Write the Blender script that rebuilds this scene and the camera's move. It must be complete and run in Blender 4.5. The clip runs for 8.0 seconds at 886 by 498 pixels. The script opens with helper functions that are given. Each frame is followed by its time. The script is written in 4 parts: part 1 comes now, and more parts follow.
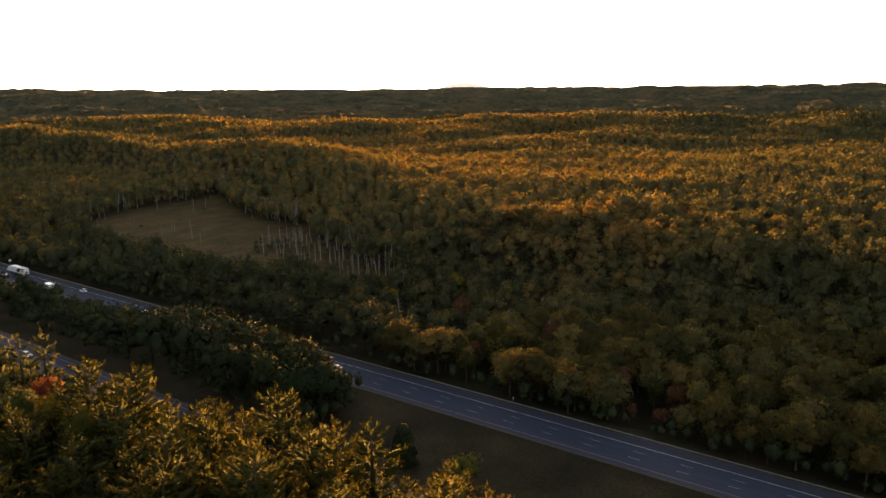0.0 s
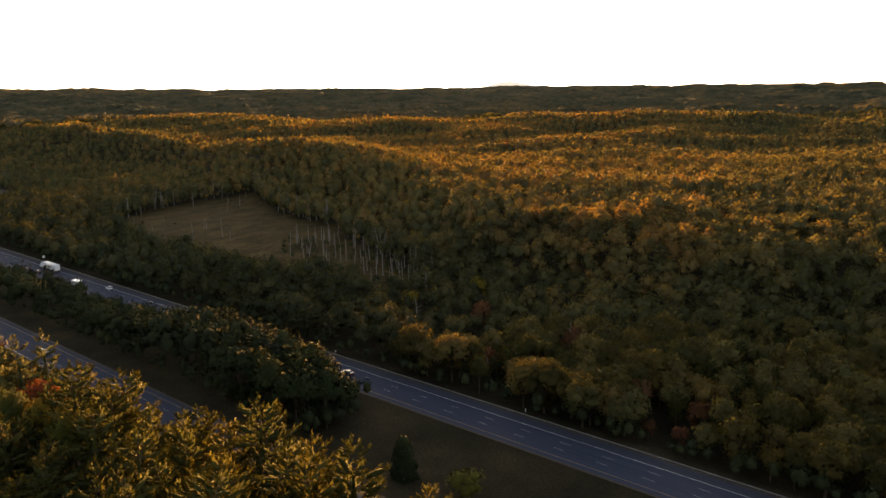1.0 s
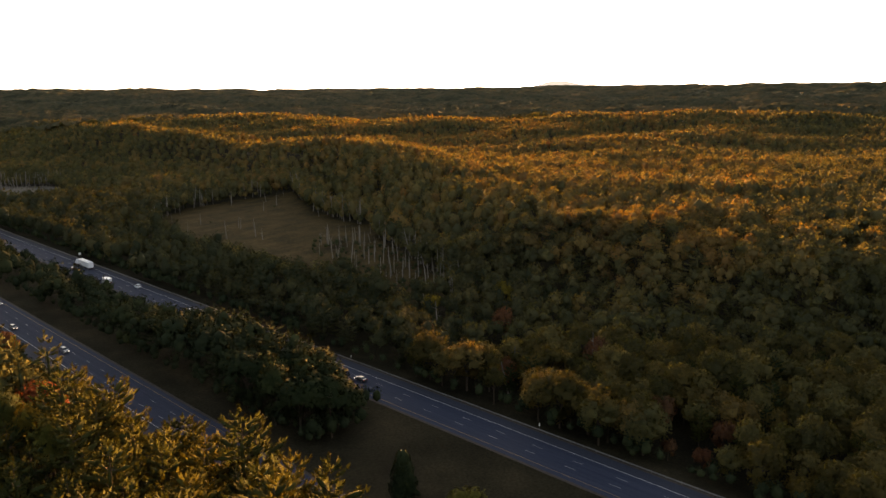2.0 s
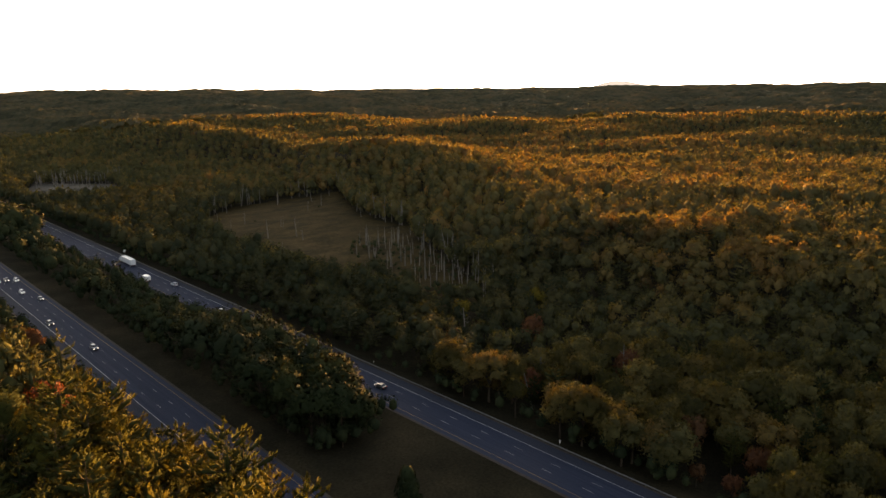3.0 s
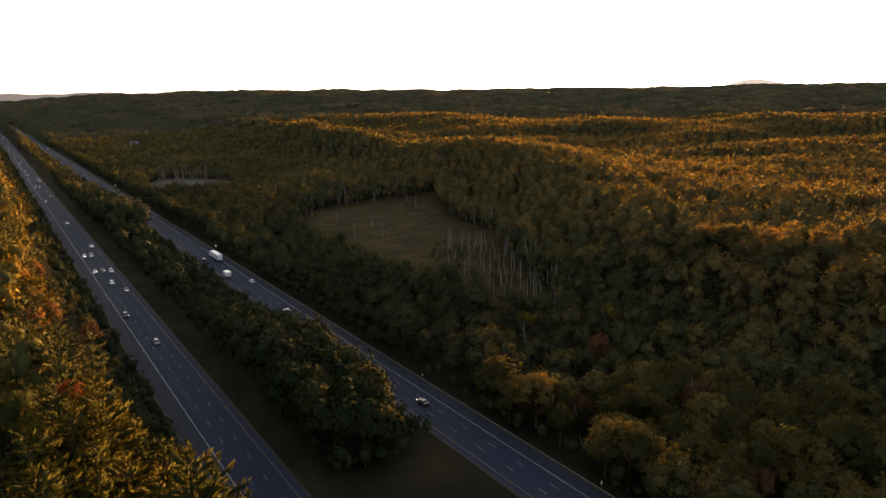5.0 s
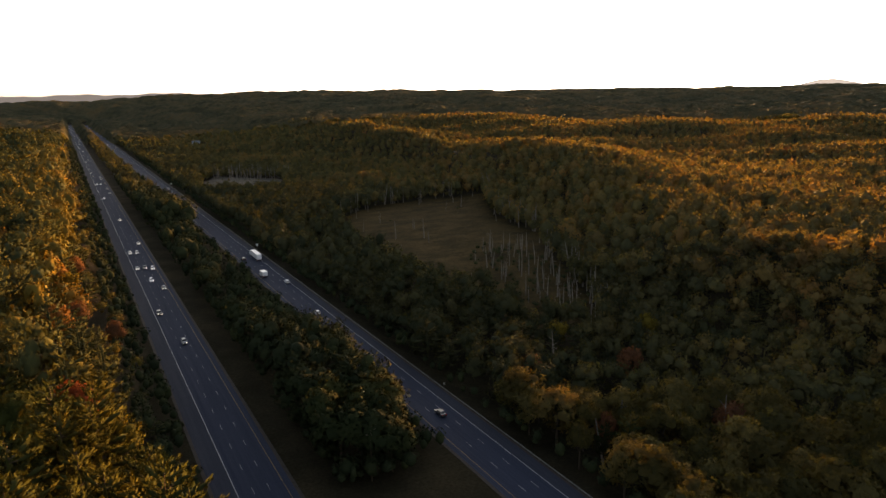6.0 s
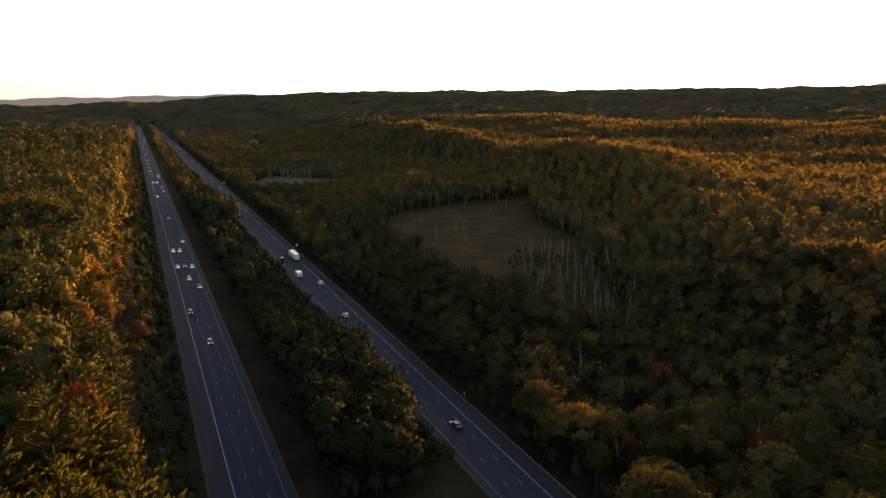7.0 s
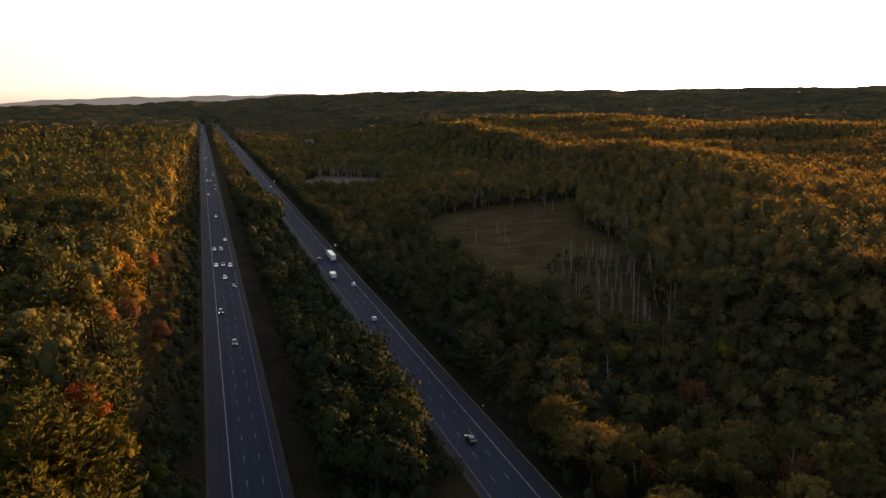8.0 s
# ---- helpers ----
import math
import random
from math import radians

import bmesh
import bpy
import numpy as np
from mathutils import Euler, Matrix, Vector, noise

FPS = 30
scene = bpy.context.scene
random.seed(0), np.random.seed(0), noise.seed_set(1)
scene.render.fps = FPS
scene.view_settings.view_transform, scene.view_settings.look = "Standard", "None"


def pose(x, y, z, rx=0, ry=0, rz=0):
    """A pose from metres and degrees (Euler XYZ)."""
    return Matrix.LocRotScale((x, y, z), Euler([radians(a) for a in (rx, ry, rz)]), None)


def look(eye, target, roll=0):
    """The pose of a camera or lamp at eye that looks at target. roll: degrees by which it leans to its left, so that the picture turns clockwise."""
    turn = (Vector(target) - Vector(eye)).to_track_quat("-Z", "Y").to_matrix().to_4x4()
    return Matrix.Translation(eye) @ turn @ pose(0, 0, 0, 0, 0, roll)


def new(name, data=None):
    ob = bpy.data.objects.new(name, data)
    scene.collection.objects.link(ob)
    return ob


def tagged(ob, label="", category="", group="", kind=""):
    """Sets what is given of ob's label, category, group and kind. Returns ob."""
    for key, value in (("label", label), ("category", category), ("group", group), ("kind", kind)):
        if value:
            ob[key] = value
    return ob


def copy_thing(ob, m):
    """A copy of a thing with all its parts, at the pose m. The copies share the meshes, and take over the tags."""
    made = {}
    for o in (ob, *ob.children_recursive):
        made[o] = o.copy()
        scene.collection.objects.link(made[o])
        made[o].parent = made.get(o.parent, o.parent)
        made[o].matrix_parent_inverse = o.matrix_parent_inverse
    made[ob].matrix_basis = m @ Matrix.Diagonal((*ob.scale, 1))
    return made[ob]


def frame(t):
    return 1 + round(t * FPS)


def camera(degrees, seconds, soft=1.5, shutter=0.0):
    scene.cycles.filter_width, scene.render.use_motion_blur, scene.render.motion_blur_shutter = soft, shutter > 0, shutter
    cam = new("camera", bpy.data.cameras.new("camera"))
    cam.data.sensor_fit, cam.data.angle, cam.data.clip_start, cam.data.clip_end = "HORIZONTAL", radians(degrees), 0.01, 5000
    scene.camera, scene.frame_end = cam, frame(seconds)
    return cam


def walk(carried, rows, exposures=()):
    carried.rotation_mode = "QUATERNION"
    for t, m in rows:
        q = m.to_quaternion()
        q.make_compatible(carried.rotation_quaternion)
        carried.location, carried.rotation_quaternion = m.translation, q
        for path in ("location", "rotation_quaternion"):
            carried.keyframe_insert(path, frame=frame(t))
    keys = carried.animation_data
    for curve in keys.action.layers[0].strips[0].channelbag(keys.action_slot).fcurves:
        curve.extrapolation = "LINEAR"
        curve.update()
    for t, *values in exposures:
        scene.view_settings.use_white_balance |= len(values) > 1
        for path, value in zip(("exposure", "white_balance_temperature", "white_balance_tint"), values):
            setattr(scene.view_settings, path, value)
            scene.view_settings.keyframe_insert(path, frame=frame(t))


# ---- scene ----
cam = camera(63.8, 8.0)
# The drone glides 105 m round the trees; the rows are levelled to the far horizon by the LEVEL turn.
METRES, EYE, TURN = 105.0, 100.0, -54.2
ROWS = [
    (0.0, 0.0, 0.0, 0.0, -0.62, -14.92, 2.34),
    (0.5, 0.0464, 0.039, -0.0049, 1.21, -14.89, 2.46),
    (1.0, 0.0918, 0.0796, -0.0097, 3.04, -14.86, 2.57),
    (1.5, 0.1369, 0.1212, -0.0142, 4.91, -14.81, 2.68),
    (3.0, 0.2639, 0.2548, -0.0303, 11.57, -14.45, 3.03),
    (3.5, 0.3045, 0.3018, -0.0353, 14.04, -14.35, 3.15),
    (4.0, 0.3434, 0.3509, -0.0401, 16.5, -14.23, 3.28),
    (4.5, 0.3799, 0.4004, -0.0458, 18.96, -14.08, 3.36),
    (6.0, 0.4775, 0.5626, -0.0633, 26.16, -13.59, 3.6),
    (6.5, 0.5056, 0.6187, -0.0686, 28.54, -13.42, 3.65),
    (7.0, 0.5316, 0.676, -0.0743, 30.87, -13.24, 3.75),
    (7.5, 0.5556, 0.7352, -0.0789, 33.23, -13.1, 3.8),
    (8.0, 0.5764, 0.7958, -0.0833, 35.59, -12.94, 3.8),
]
LEVEL = pose(160, 0, 0) @ pose(0, 0, 0, 0, -2.73, 0) @ pose(-160, 0, 0)
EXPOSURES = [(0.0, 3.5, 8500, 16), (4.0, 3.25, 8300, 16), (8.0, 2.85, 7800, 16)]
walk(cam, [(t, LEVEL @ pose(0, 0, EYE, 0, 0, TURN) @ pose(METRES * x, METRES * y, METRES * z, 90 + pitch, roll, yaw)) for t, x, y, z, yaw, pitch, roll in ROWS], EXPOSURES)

# ---- light: a sun just above the hills, and the evening sky ----
SUN_AZ, SUN_EL = radians(49.1), radians(1.8)
world = bpy.data.worlds.new("evening_sky")
scene.world = world
world.use_nodes = True
wn = world.node_tree.nodes
sky = wn.new("ShaderNodeTexSky")
sky.sky_type, sky.sun_disc = "NISHITA", False
sky.sun_elevation, sky.sun_rotation = radians(8.0), SUN_AZ
sky.air_density, sky.dust_density, sky.ozone_density = 1.0, 1.2, 1.5
wn["Background"].inputs["Strength"].default_value = 0.05
pale = wn.new("ShaderNodeHueSaturation")
# the haze takes the colour out of the sky towards the horizon
up, part_z, haze = wn.new("ShaderNodeTexCoord"), wn.new("ShaderNodeSeparateXYZ"), wn.new("ShaderNodeMapRange")
world.node_tree.links.new(up.outputs["Generated"], part_z.inputs[0])
world.node_tree.links.new(part_z.outputs["Z"], haze.inputs["Value"])
haze.inputs["From Max"].default_value, haze.inputs["To Min"].default_value, haze.inputs["To Max"].default_value = 0.5, 0.27, 0.75
world.node_tree.links.new(haze.outputs["Result"], pale.inputs["Saturation"])
world.node_tree.links.new(sky.outputs["Color"], pale.inputs["Color"])
world.node_tree.links.new(pale.outputs["Color"], wn["Background"].inputs["Color"])
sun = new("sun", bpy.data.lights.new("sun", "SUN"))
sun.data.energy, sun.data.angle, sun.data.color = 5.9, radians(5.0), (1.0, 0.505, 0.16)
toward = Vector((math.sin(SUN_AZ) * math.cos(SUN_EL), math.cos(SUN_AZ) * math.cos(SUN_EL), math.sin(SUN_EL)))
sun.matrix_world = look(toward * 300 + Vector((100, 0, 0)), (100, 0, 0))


# ---- materials ----
def material(name):
    m = bpy.data.materials.new(name)
    m.use_nodes = True
    nt = m.node_tree
    return m, nt.nodes, nt.links, nt.nodes["Principled BSDF"]


def ramp_node(nodes, stops):
    r = nodes.new("ShaderNodeValToRGB")
    el = r.color_ramp.elements
    while len(el) < len(stops):
        el.new(0.5)
    for e, (p, c) in zip(el, stops):
        e.position, e.color = p, (*c, 1)
    return r


def mix_rgb(nodes, links, mode, fac, a, b):
    n = nodes.new("ShaderNodeMix")
    n.data_type, n.blend_type = "RGBA", mode
    for sock, v in ((n.inputs[0], fac), (n.inputs[6], a), (n.inputs[7], b)):
        if isinstance(v, (int, float)):
            sock.default_value = v
        elif isinstance(v, tuple):
            sock.default_value = (*v, 1)
        else:
            links.new(v, sock)
    return n.outputs[2]


def noise_out(nodes, links, scale, detail=4, rough=0.6, coord="Object", stretch=None):
    tc = nodes.new("ShaderNodeTexCoord")
    n = nodes.new("ShaderNodeTexNoise")
    n.inputs["Scale"].default_value, n.inputs["Detail"].default_value, n.inputs["Roughness"].default_value = scale, detail, rough
    src = tc.outputs[coord]
    if stretch:
        mp = nodes.new("ShaderNodeMapping")
        mp.inputs["Scale"].default_value = stretch
        links.new(src, mp.inputs["Vector"])
        src = mp.outputs["Vector"]
    links.new(src, n.inputs["Vector"])
    return n.outputs["Fac"]


def rough_mat(name, stops, scale, detail=5, rough=0.8, bump=0.0, fine=0.0, metal=0.0, stretch=None, spec=0.3, coord="Object"):
    """A weathered surface: a colour ramp over noise at one scale, a finer grain over it, and relief."""
    m, n, l, p = material(name)
    r = ramp_node(n, stops)
    l.new(noise_out(n, l, scale, detail, stretch=stretch, coord=coord), r.inputs["Fac"])
    col = r.outputs["Color"]
    if fine:
        g = ramp_node(n, [(0.3, (0.62, 0.62, 0.62)), (0.7, (1.25, 1.25, 1.25))])
        l.new(noise_out(n, l, fine, 3, coord=coord), g.inputs["Fac"])
        col = mix_rgb(n, l, "MULTIPLY", 1.0, col, g.outputs["Color"])
    l.new(col, p.inputs["Base Color"])
    p.inputs["Roughness"].default_value, p.inputs["Metallic"].default_value = rough, metal
    p.inputs["Specular IOR Level"].default_value = spec
    if bump:
        b = n.new("ShaderNodeBump")
        b.inputs["Strength"].default_value, b.inputs["Distance"].default_value = 0.8, bump
        l.new(noise_out(n, l, fine or scale * 4, 4, coord=coord), b.inputs["Height"])
        l.new(b.outputs["Normal"], p.inputs["Normal"])
    return m


def leaf_mat(name, stops, source="random", glow=1.0, bump=0.0, sprig=0.0, through_light=0.28, warm=1.0, forward=0.6, gap_at=0.45, vary=1.0, grain=0.5):
    """Foliage: colour by tree (or by the tone set for each tree), varied leaf by leaf; light passes through the leaves.
    """
    m, n, l, p = material(name)
    if source == "random":
        fac = n.new("ShaderNodeObjectInfo").outputs["Random"]
    else:
        at = n.new("ShaderNodeAttribute")
        at.attribute_name = "tone"
        fac = at.outputs["Fac"]
    r = ramp_node(n, stops)
    l.new(fac, r.inputs["Fac"])
    geo = n.new("ShaderNodeNewGeometry")
    v = ramp_node(n, [(0.0, (1 - 0.25 * vary, 1 - 0.22 * vary, 1 - 0.22 * vary)), (0.5, (1.0, 1.0, 1.0)), (1.0, (1 + 0.3 * vary, 1 + 0.22 * vary, 1 + 0.05 * vary))])
    if bump:
        l.new(noise_out(n, l, 0.8, 5), v.inputs["Fac"])
    else:
        l.new(geo.outputs["Random Per Island"], v.inputs["Fac"])
    col = mix_rgb(n, l, "MULTIPLY", 1.0, r.outputs["Color"], v.outputs["Color"])
    l.new(col, p.inputs["Base Color"])
    p.inputs["Roughness"].default_value, p.inputs["Specular IOR Level"].default_value = 0.9, 0.02
    tr = n.new("ShaderNodeBsdfTranslucent")
    lit = mix_rgb(n, l, "MULTIPLY", 1.0, col, (1.5 * glow * warm, 1.25 * glow / warm, 0.55 * glow / warm))
    l.new(lit, tr.inputs["Color"])
    # thin leaves pass most of a low sun straight on, spread by their rough skin
    fw = n.new("ShaderNodeBsdfRefraction")
    fw.inputs["Roughness"].default_value, fw.inputs["IOR"].default_value = 0.55, 1.3
    l.new(mix_rgb(n, l, "MULTIPLY", 1.0, lit, (forward, forward, forward)), fw.inputs["Color"])
    both = n.new("ShaderNodeAddShader")
    l.new(tr.outputs[0], both.inputs[0])
    l.new(fw.outputs[0], both.inputs[1])
    mx = n.new("ShaderNodeMixShader")
    mx.inputs[0].default_value = through_light
    l.new(p.outputs[0], mx.inputs[1])
    l.new(both.outputs[0], mx.inputs[2])
    out = mx.outputs[0]
    if sprig:
        # gaps between the single leaves of a spray
        gap = n.new("ShaderNodeMath")
        gap.operation, gap.inputs[1].default_value = "GREATER_THAN", gap_at
        l.new(noise_out(n, l, sprig, 2, 0.7), gap.inputs[0])
        dense, full = n.new("ShaderNodeAttribute"), n.new("ShaderNodeMath")
        dense.attribute_name, full.operation = "solid", "MAXIMUM"
        l.new(gap.outputs[0], full.inputs[0])
        l.new(dense.outputs["Fac"], full.inputs[1])
        see, cut = n.new("ShaderNodeBsdfTransparent"), n.new("ShaderNodeMixShader")
        l.new(full.outputs[0], cut.inputs[0])
        l.new(see.outputs[0], cut.inputs[1])
        l.new(out, cut.inputs[2])
        out = cut.outputs[0]
    l.new(out, n["Material Output"].inputs["Surface"])
    if bump:
        b = n.new("ShaderNodeBump")
        b.inputs["Strength"].default_value, b.inputs["Distance"].default_value = 1.0, bump
        l.new(noise_out(n, l, grain, 6, 0.7), b.inputs["Height"])
        l.new(b.outputs["Normal"], p.inputs["Normal"])
        l.new(b.outputs["Normal"], tr.inputs["Normal"])
    return m


BROAD = [(0.0, (0.027, 0.036, 0.013)), (0.4, (0.043, 0.048, 0.014)), (0.7, (0.068, 0.063, 0.014)), (0.9, (0.09, 0.072, 0.014)), (1.0, (0.1, 0.068, 0.014))]
EAST = [(0.0, (0.062, 0.062, 0.03)), (0.4, (0.08, 0.076, 0.034)), (0.75, (0.1, 0.086, 0.036)), (0.95, (0.11, 0.088, 0.036)), (1.0, (0.115, 0.078, 0.034))]
PINE = [(0.0, (0.0175, 0.0238, 0.0095)), (0.5, (0.028, 0.0325, 0.0105)), (1.0, (0.045, 0.0425, 0.0105))]
MIXED = [(0.0, (0.028, 0.036, 0.019)), (0.3, (0.043, 0.048, 0.021)), (0.6, (0.065, 0.061, 0.02)), (0.88, (0.1, 0.076, 0.018)), (0.97, (0.11, 0.06, 0.017)), (1.0, (0.1, 0.045, 0.017))]
WOODS = [(0.0, (0.046, 0.051, 0.028)), (0.3, (0.068, 0.067, 0.034)), (0.6, (0.096, 0.082, 0.038)), (0.88, (0.13, 0.092, 0.038)), (0.97, (0.14, 0.08, 0.034)), (1.0, (0.135, 0.058, 0.03))]
# Greyer than the nearer woods: the haze of distance is put into the colour.
FAR_HAZED = [(0.0, (0.044, 0.048, 0.03)), (0.35, (0.066, 0.066, 0.04)), (0.7, (0.09, 0.082, 0.048)), (1.0, (0.115, 0.09, 0.048))]
M = {
    "pine": leaf_mat("pine_needles", PINE, through_light=0.12, sprig=14.0, gap_at=0.4, vary=0.5),
    "broad": leaf_mat("turning_leaves", BROAD, through_light=0.12, sprig=7.0, gap_at=0.49),
    # Autumn brown, warmed and lifted further for the veil of sunlit haze.
    "east": leaf_mat("warmed_browning_leaves", EAST, sprig=4.5, through_light=0.42, glow=1.0, warm=1.04),
    "green": leaf_mat("dark_green_leaves", [(0.0, (0.0418, 0.04264, 0.02064)), (0.6, (0.0616, 0.05512, 0.02408)), (0.95, (0.0825, 0.0676, 0.02666)), (1.0, (0.099, 0.07488, 0.02666))], sprig=4.5, through_light=0.5),
    # Dark green, and darkened further to stand for the shade the belt lies in.
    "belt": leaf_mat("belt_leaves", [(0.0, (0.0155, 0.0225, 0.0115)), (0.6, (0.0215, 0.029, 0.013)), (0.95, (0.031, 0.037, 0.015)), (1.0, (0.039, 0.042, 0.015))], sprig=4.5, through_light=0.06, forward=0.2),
    "gold": leaf_mat("golden_leaves", [(0.0, (0.07, 0.066, 0.015)), (0.6, (0.095, 0.074, 0.015)), (1.0, (0.11, 0.062, 0.014))], sprig=2.8),
    "amber": leaf_mat("amber_leaves", [(0.0, (0.085, 0.06, 0.016)), (0.5, (0.105, 0.06, 0.016)), (1.0, (0.11, 0.05, 0.016))], sprig=5.0, through_light=0.12),
    "scarlet": leaf_mat("scarlet_leaves", [(0.0, (0.13, 0.05, 0.022)), (1.0, (0.14, 0.03, 0.018))], sprig=2.8),
    "red": leaf_mat("red_leaves", [(0.0, (0.085, 0.05, 0.028)), (1.0, (0.095, 0.042, 0.026))], sprig=2.8),
    # Belt shade put into the colour here too, and used for the dark thickets.
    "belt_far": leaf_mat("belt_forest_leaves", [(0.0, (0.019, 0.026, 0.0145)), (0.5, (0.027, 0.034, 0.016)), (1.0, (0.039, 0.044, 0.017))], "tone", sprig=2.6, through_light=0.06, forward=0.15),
    "stuff": leaf_mat("forest_leaves", MIXED, "tone", sprig=5.0, gap_at=0.45, through_light=0.1, vary=0.7),
    # Leaf colour and translucency lifted to stand for the sunlit haze over these woods.
    "stuff_east": leaf_mat("lifted_forest_leaves", WOODS, "tone", sprig=4.0, through_light=0.42, forward=0.0),
    # Shaded copy of the east woods' leaves: the shade is put into the colour.
    "stuff_shaded": leaf_mat("shaded_forest_leaves", [(p, (c[0] * 0.62, c[1] * 0.67, c[2] * 0.72)) for p, c in WOODS], "tone", sprig=4.0, through_light=0.3, forward=0.0),
    "far": leaf_mat("far_forest", WOODS, "tone", bump=0.8, through_light=0.42, forward=0.0),
    "skyline": leaf_mat("skyline_forest", FAR_HAZED, "tone", bump=5.0, grain=0.1, through_light=0.4, forward=0.0),
    "mid_west": leaf_mat("bank_woods_leaves", MIXED, "tone", through_light=0.14, forward=0.0),
    "mid_east": leaf_mat("mixed_woods_leaves", WOODS, "tone", through_light=0.4, forward=0.0),
    "far_west": leaf_mat("far_bank_forest", [(p, tuple(v * 1.05 for v in c)) for p, c in MIXED], "tone", bump=0.6, through_light=0.2, forward=0.0),
    "bark": rough_mat("bark", [(0.3, (0.035, 0.026, 0.019)), (0.7, (0.075, 0.058, 0.042))], 1.2, bump=0.05, fine=6, stretch=(1, 1, 0.2), spec=0.05),
    "snag": rough_mat("bleached_wood", [(0.3, (0.09, 0.078, 0.065)), (0.7, (0.18, 0.16, 0.14))], 0.8, bump=0.03, fine=5, stretch=(1, 1, 0.2)),
    "snag_pale": rough_mat("sun_bleached_wood", [(0.3, (0.3, 0.27, 0.23)), (0.7, (0.45, 0.41, 0.36))], 0.8, bump=0.02, fine=5),
    "ground": rough_mat("forest_floor", [(0.3, (0.013, 0.011, 0.007)), (0.5, (0.021, 0.018, 0.011)), (0.7, (0.034, 0.027, 0.016))], 0.05, 8, 1.0, 0.1, 1.3, spec=0.02),
    "meadow": rough_mat("marsh_grass", [(0.3, (0.018, 0.014, 0.008)), (0.5, (0.036, 0.026, 0.011)), (0.68, (0.057, 0.04, 0.017))], 0.045, 10, 1.0, 0.35, 0.55, stretch=(1, 1.6, 1), spec=0.02),
    "reed": rough_mat("pale_reeds", [(0.3, (0.055, 0.05, 0.042)), (0.7, (0.11, 0.1, 0.085))], 0.05, 8, 1.0, 0.15, 0.7, spec=0.02),
    "asphalt": rough_mat("worn_asphalt", [(0.3, (0.020, 0.026, 0.045)), (0.7, (0.032, 0.039, 0.063))], 0.35, 6, 0.85, 0.004, 9, stretch=(4, 0.06, 1), spec=0.08),
    "shoulder": rough_mat("shoulder_asphalt", [(0.3, (0.022, 0.026, 0.039)), (0.7, (0.033, 0.037, 0.052))], 0.35, 6, 0.85, 0.004, 9, stretch=(3, 0.08, 1), spec=0.08),
    "gravel": rough_mat("gravel_verge", [(0.3, (0.026, 0.021, 0.017)), (0.7, (0.05, 0.039, 0.031))], 0.8, 6, 0.95, 0.02, 12),
    "white_line": rough_mat("worn_white_paint", [(0.3, (0.09, 0.095, 0.1)), (0.6, (0.27, 0.275, 0.28))], 1.5, 6, 0.6, fine=12),
    "edge_paint": rough_mat("white_edge_paint", [(0.3, (0.2, 0.205, 0.21)), (0.6, (0.42, 0.425, 0.43))], 1.5, 6, 0.6, fine=12),
    "yellow_line": rough_mat("worn_yellow_paint", [(0.3, (0.10, 0.06, 0.025)), (0.6, (0.2, 0.125, 0.045))], 1.5, 6, 0.6, fine=12),
    "steel": rough_mat("galvanised_steel", [(0.3, (0.13, 0.125, 0.12)), (0.7, (0.22, 0.215, 0.21))], 1.0, 5, 0.7, metal=0.5, fine=9),
    "rubber": rough_mat("tyre_rubber", [(0.3, (0.015, 0.015, 0.015)), (0.7, (0.03, 0.03, 0.03))], 6, 3, 0.8),
    "alloy": rough_mat("wheel_alloy", [(0.3, (0.4, 0.4, 0.4)), (0.7, (0.55, 0.55, 0.55))], 6, 3, 0.35, metal=0.9),
    "trim": rough_mat("black_plastic", [(0.3, (0.02, 0.02, 0.02)), (0.7, (0.035, 0.035, 0.035))], 6, 3, 0.5),
    "siding": rough_mat("pale_siding", [(0.3, (0.26, 0.29, 0.31)), (0.7, (0.36, 0.39, 0.41))], 0.6, 5, 0.7, fine=4, stretch=(1, 1, 6)),
    "shingle": rough_mat("blue_grey_shingles", [(0.3, (0.09, 0.115, 0.135)), (0.7, (0.15, 0.18, 0.2))], 0.8, 5, 0.85, fine=3),
    "sign": rough_mat("sign_face", [(0.3, (0.7, 0.72, 0.7)), (0.7, (0.8, 0.8, 0.78))], 3, 3, 0.4),
}


def paint_mat(name, c):
    m, n, l, p = material(name)
    r = ramp_node(n, [(0.35, tuple(v * 0.85 for v in c)), (0.65, c)])
    l.new(noise_out(n, l, 1.2, 4), r.inputs["Fac"])
    l.new(r.outputs["Color"], p.inputs["Base Color"])
    p.inputs["Roughness"].default_value, p.inputs["Coat Weight"].default_value = 0.35, 0.6
    p.inputs["Coat Roughness"].default_value = 0.08
    return m


def lamp_mat(name, c, power):
    m, n, l, p = material(name)
    p.inputs["Base Color"].default_value = (*c, 1)
    p.inputs["Roughness"].default_value = 0.05
    p.inputs["Emission Color"].default_value, p.inputs["Emission Strength"].default_value = (*c, 1), power
    return m


PAINT = {k: paint_mat("car_paint_" + k, c) for k, c in dict(white=(0.68, 0.7, 0.73), silver=(0.45, 0.46, 0.48), black=(0.015, 0.016, 0.02), grey=(0.12, 0.125, 0.135), blue=(0.03, 0.06, 0.14), red=(0.25, 0.02, 0.02)).items()}
M["headlight"] = lamp_mat("headlight_glow", (1.0, 0.95, 0.85), 0.55)
M["taillight"] = lamp_mat("taillight_red", (0.22, 0.012, 0.01), 0.03)
gm, gn, gl, gp = material("car_glass")
gp.inputs["Base Color"].default_value, gp.inputs["Roughness"].default_value = (0.02, 0.024, 0.028, 1), 0.06
gp.inputs["Specular IOR Level"].default_value = 0.8
M["glass"] = gm


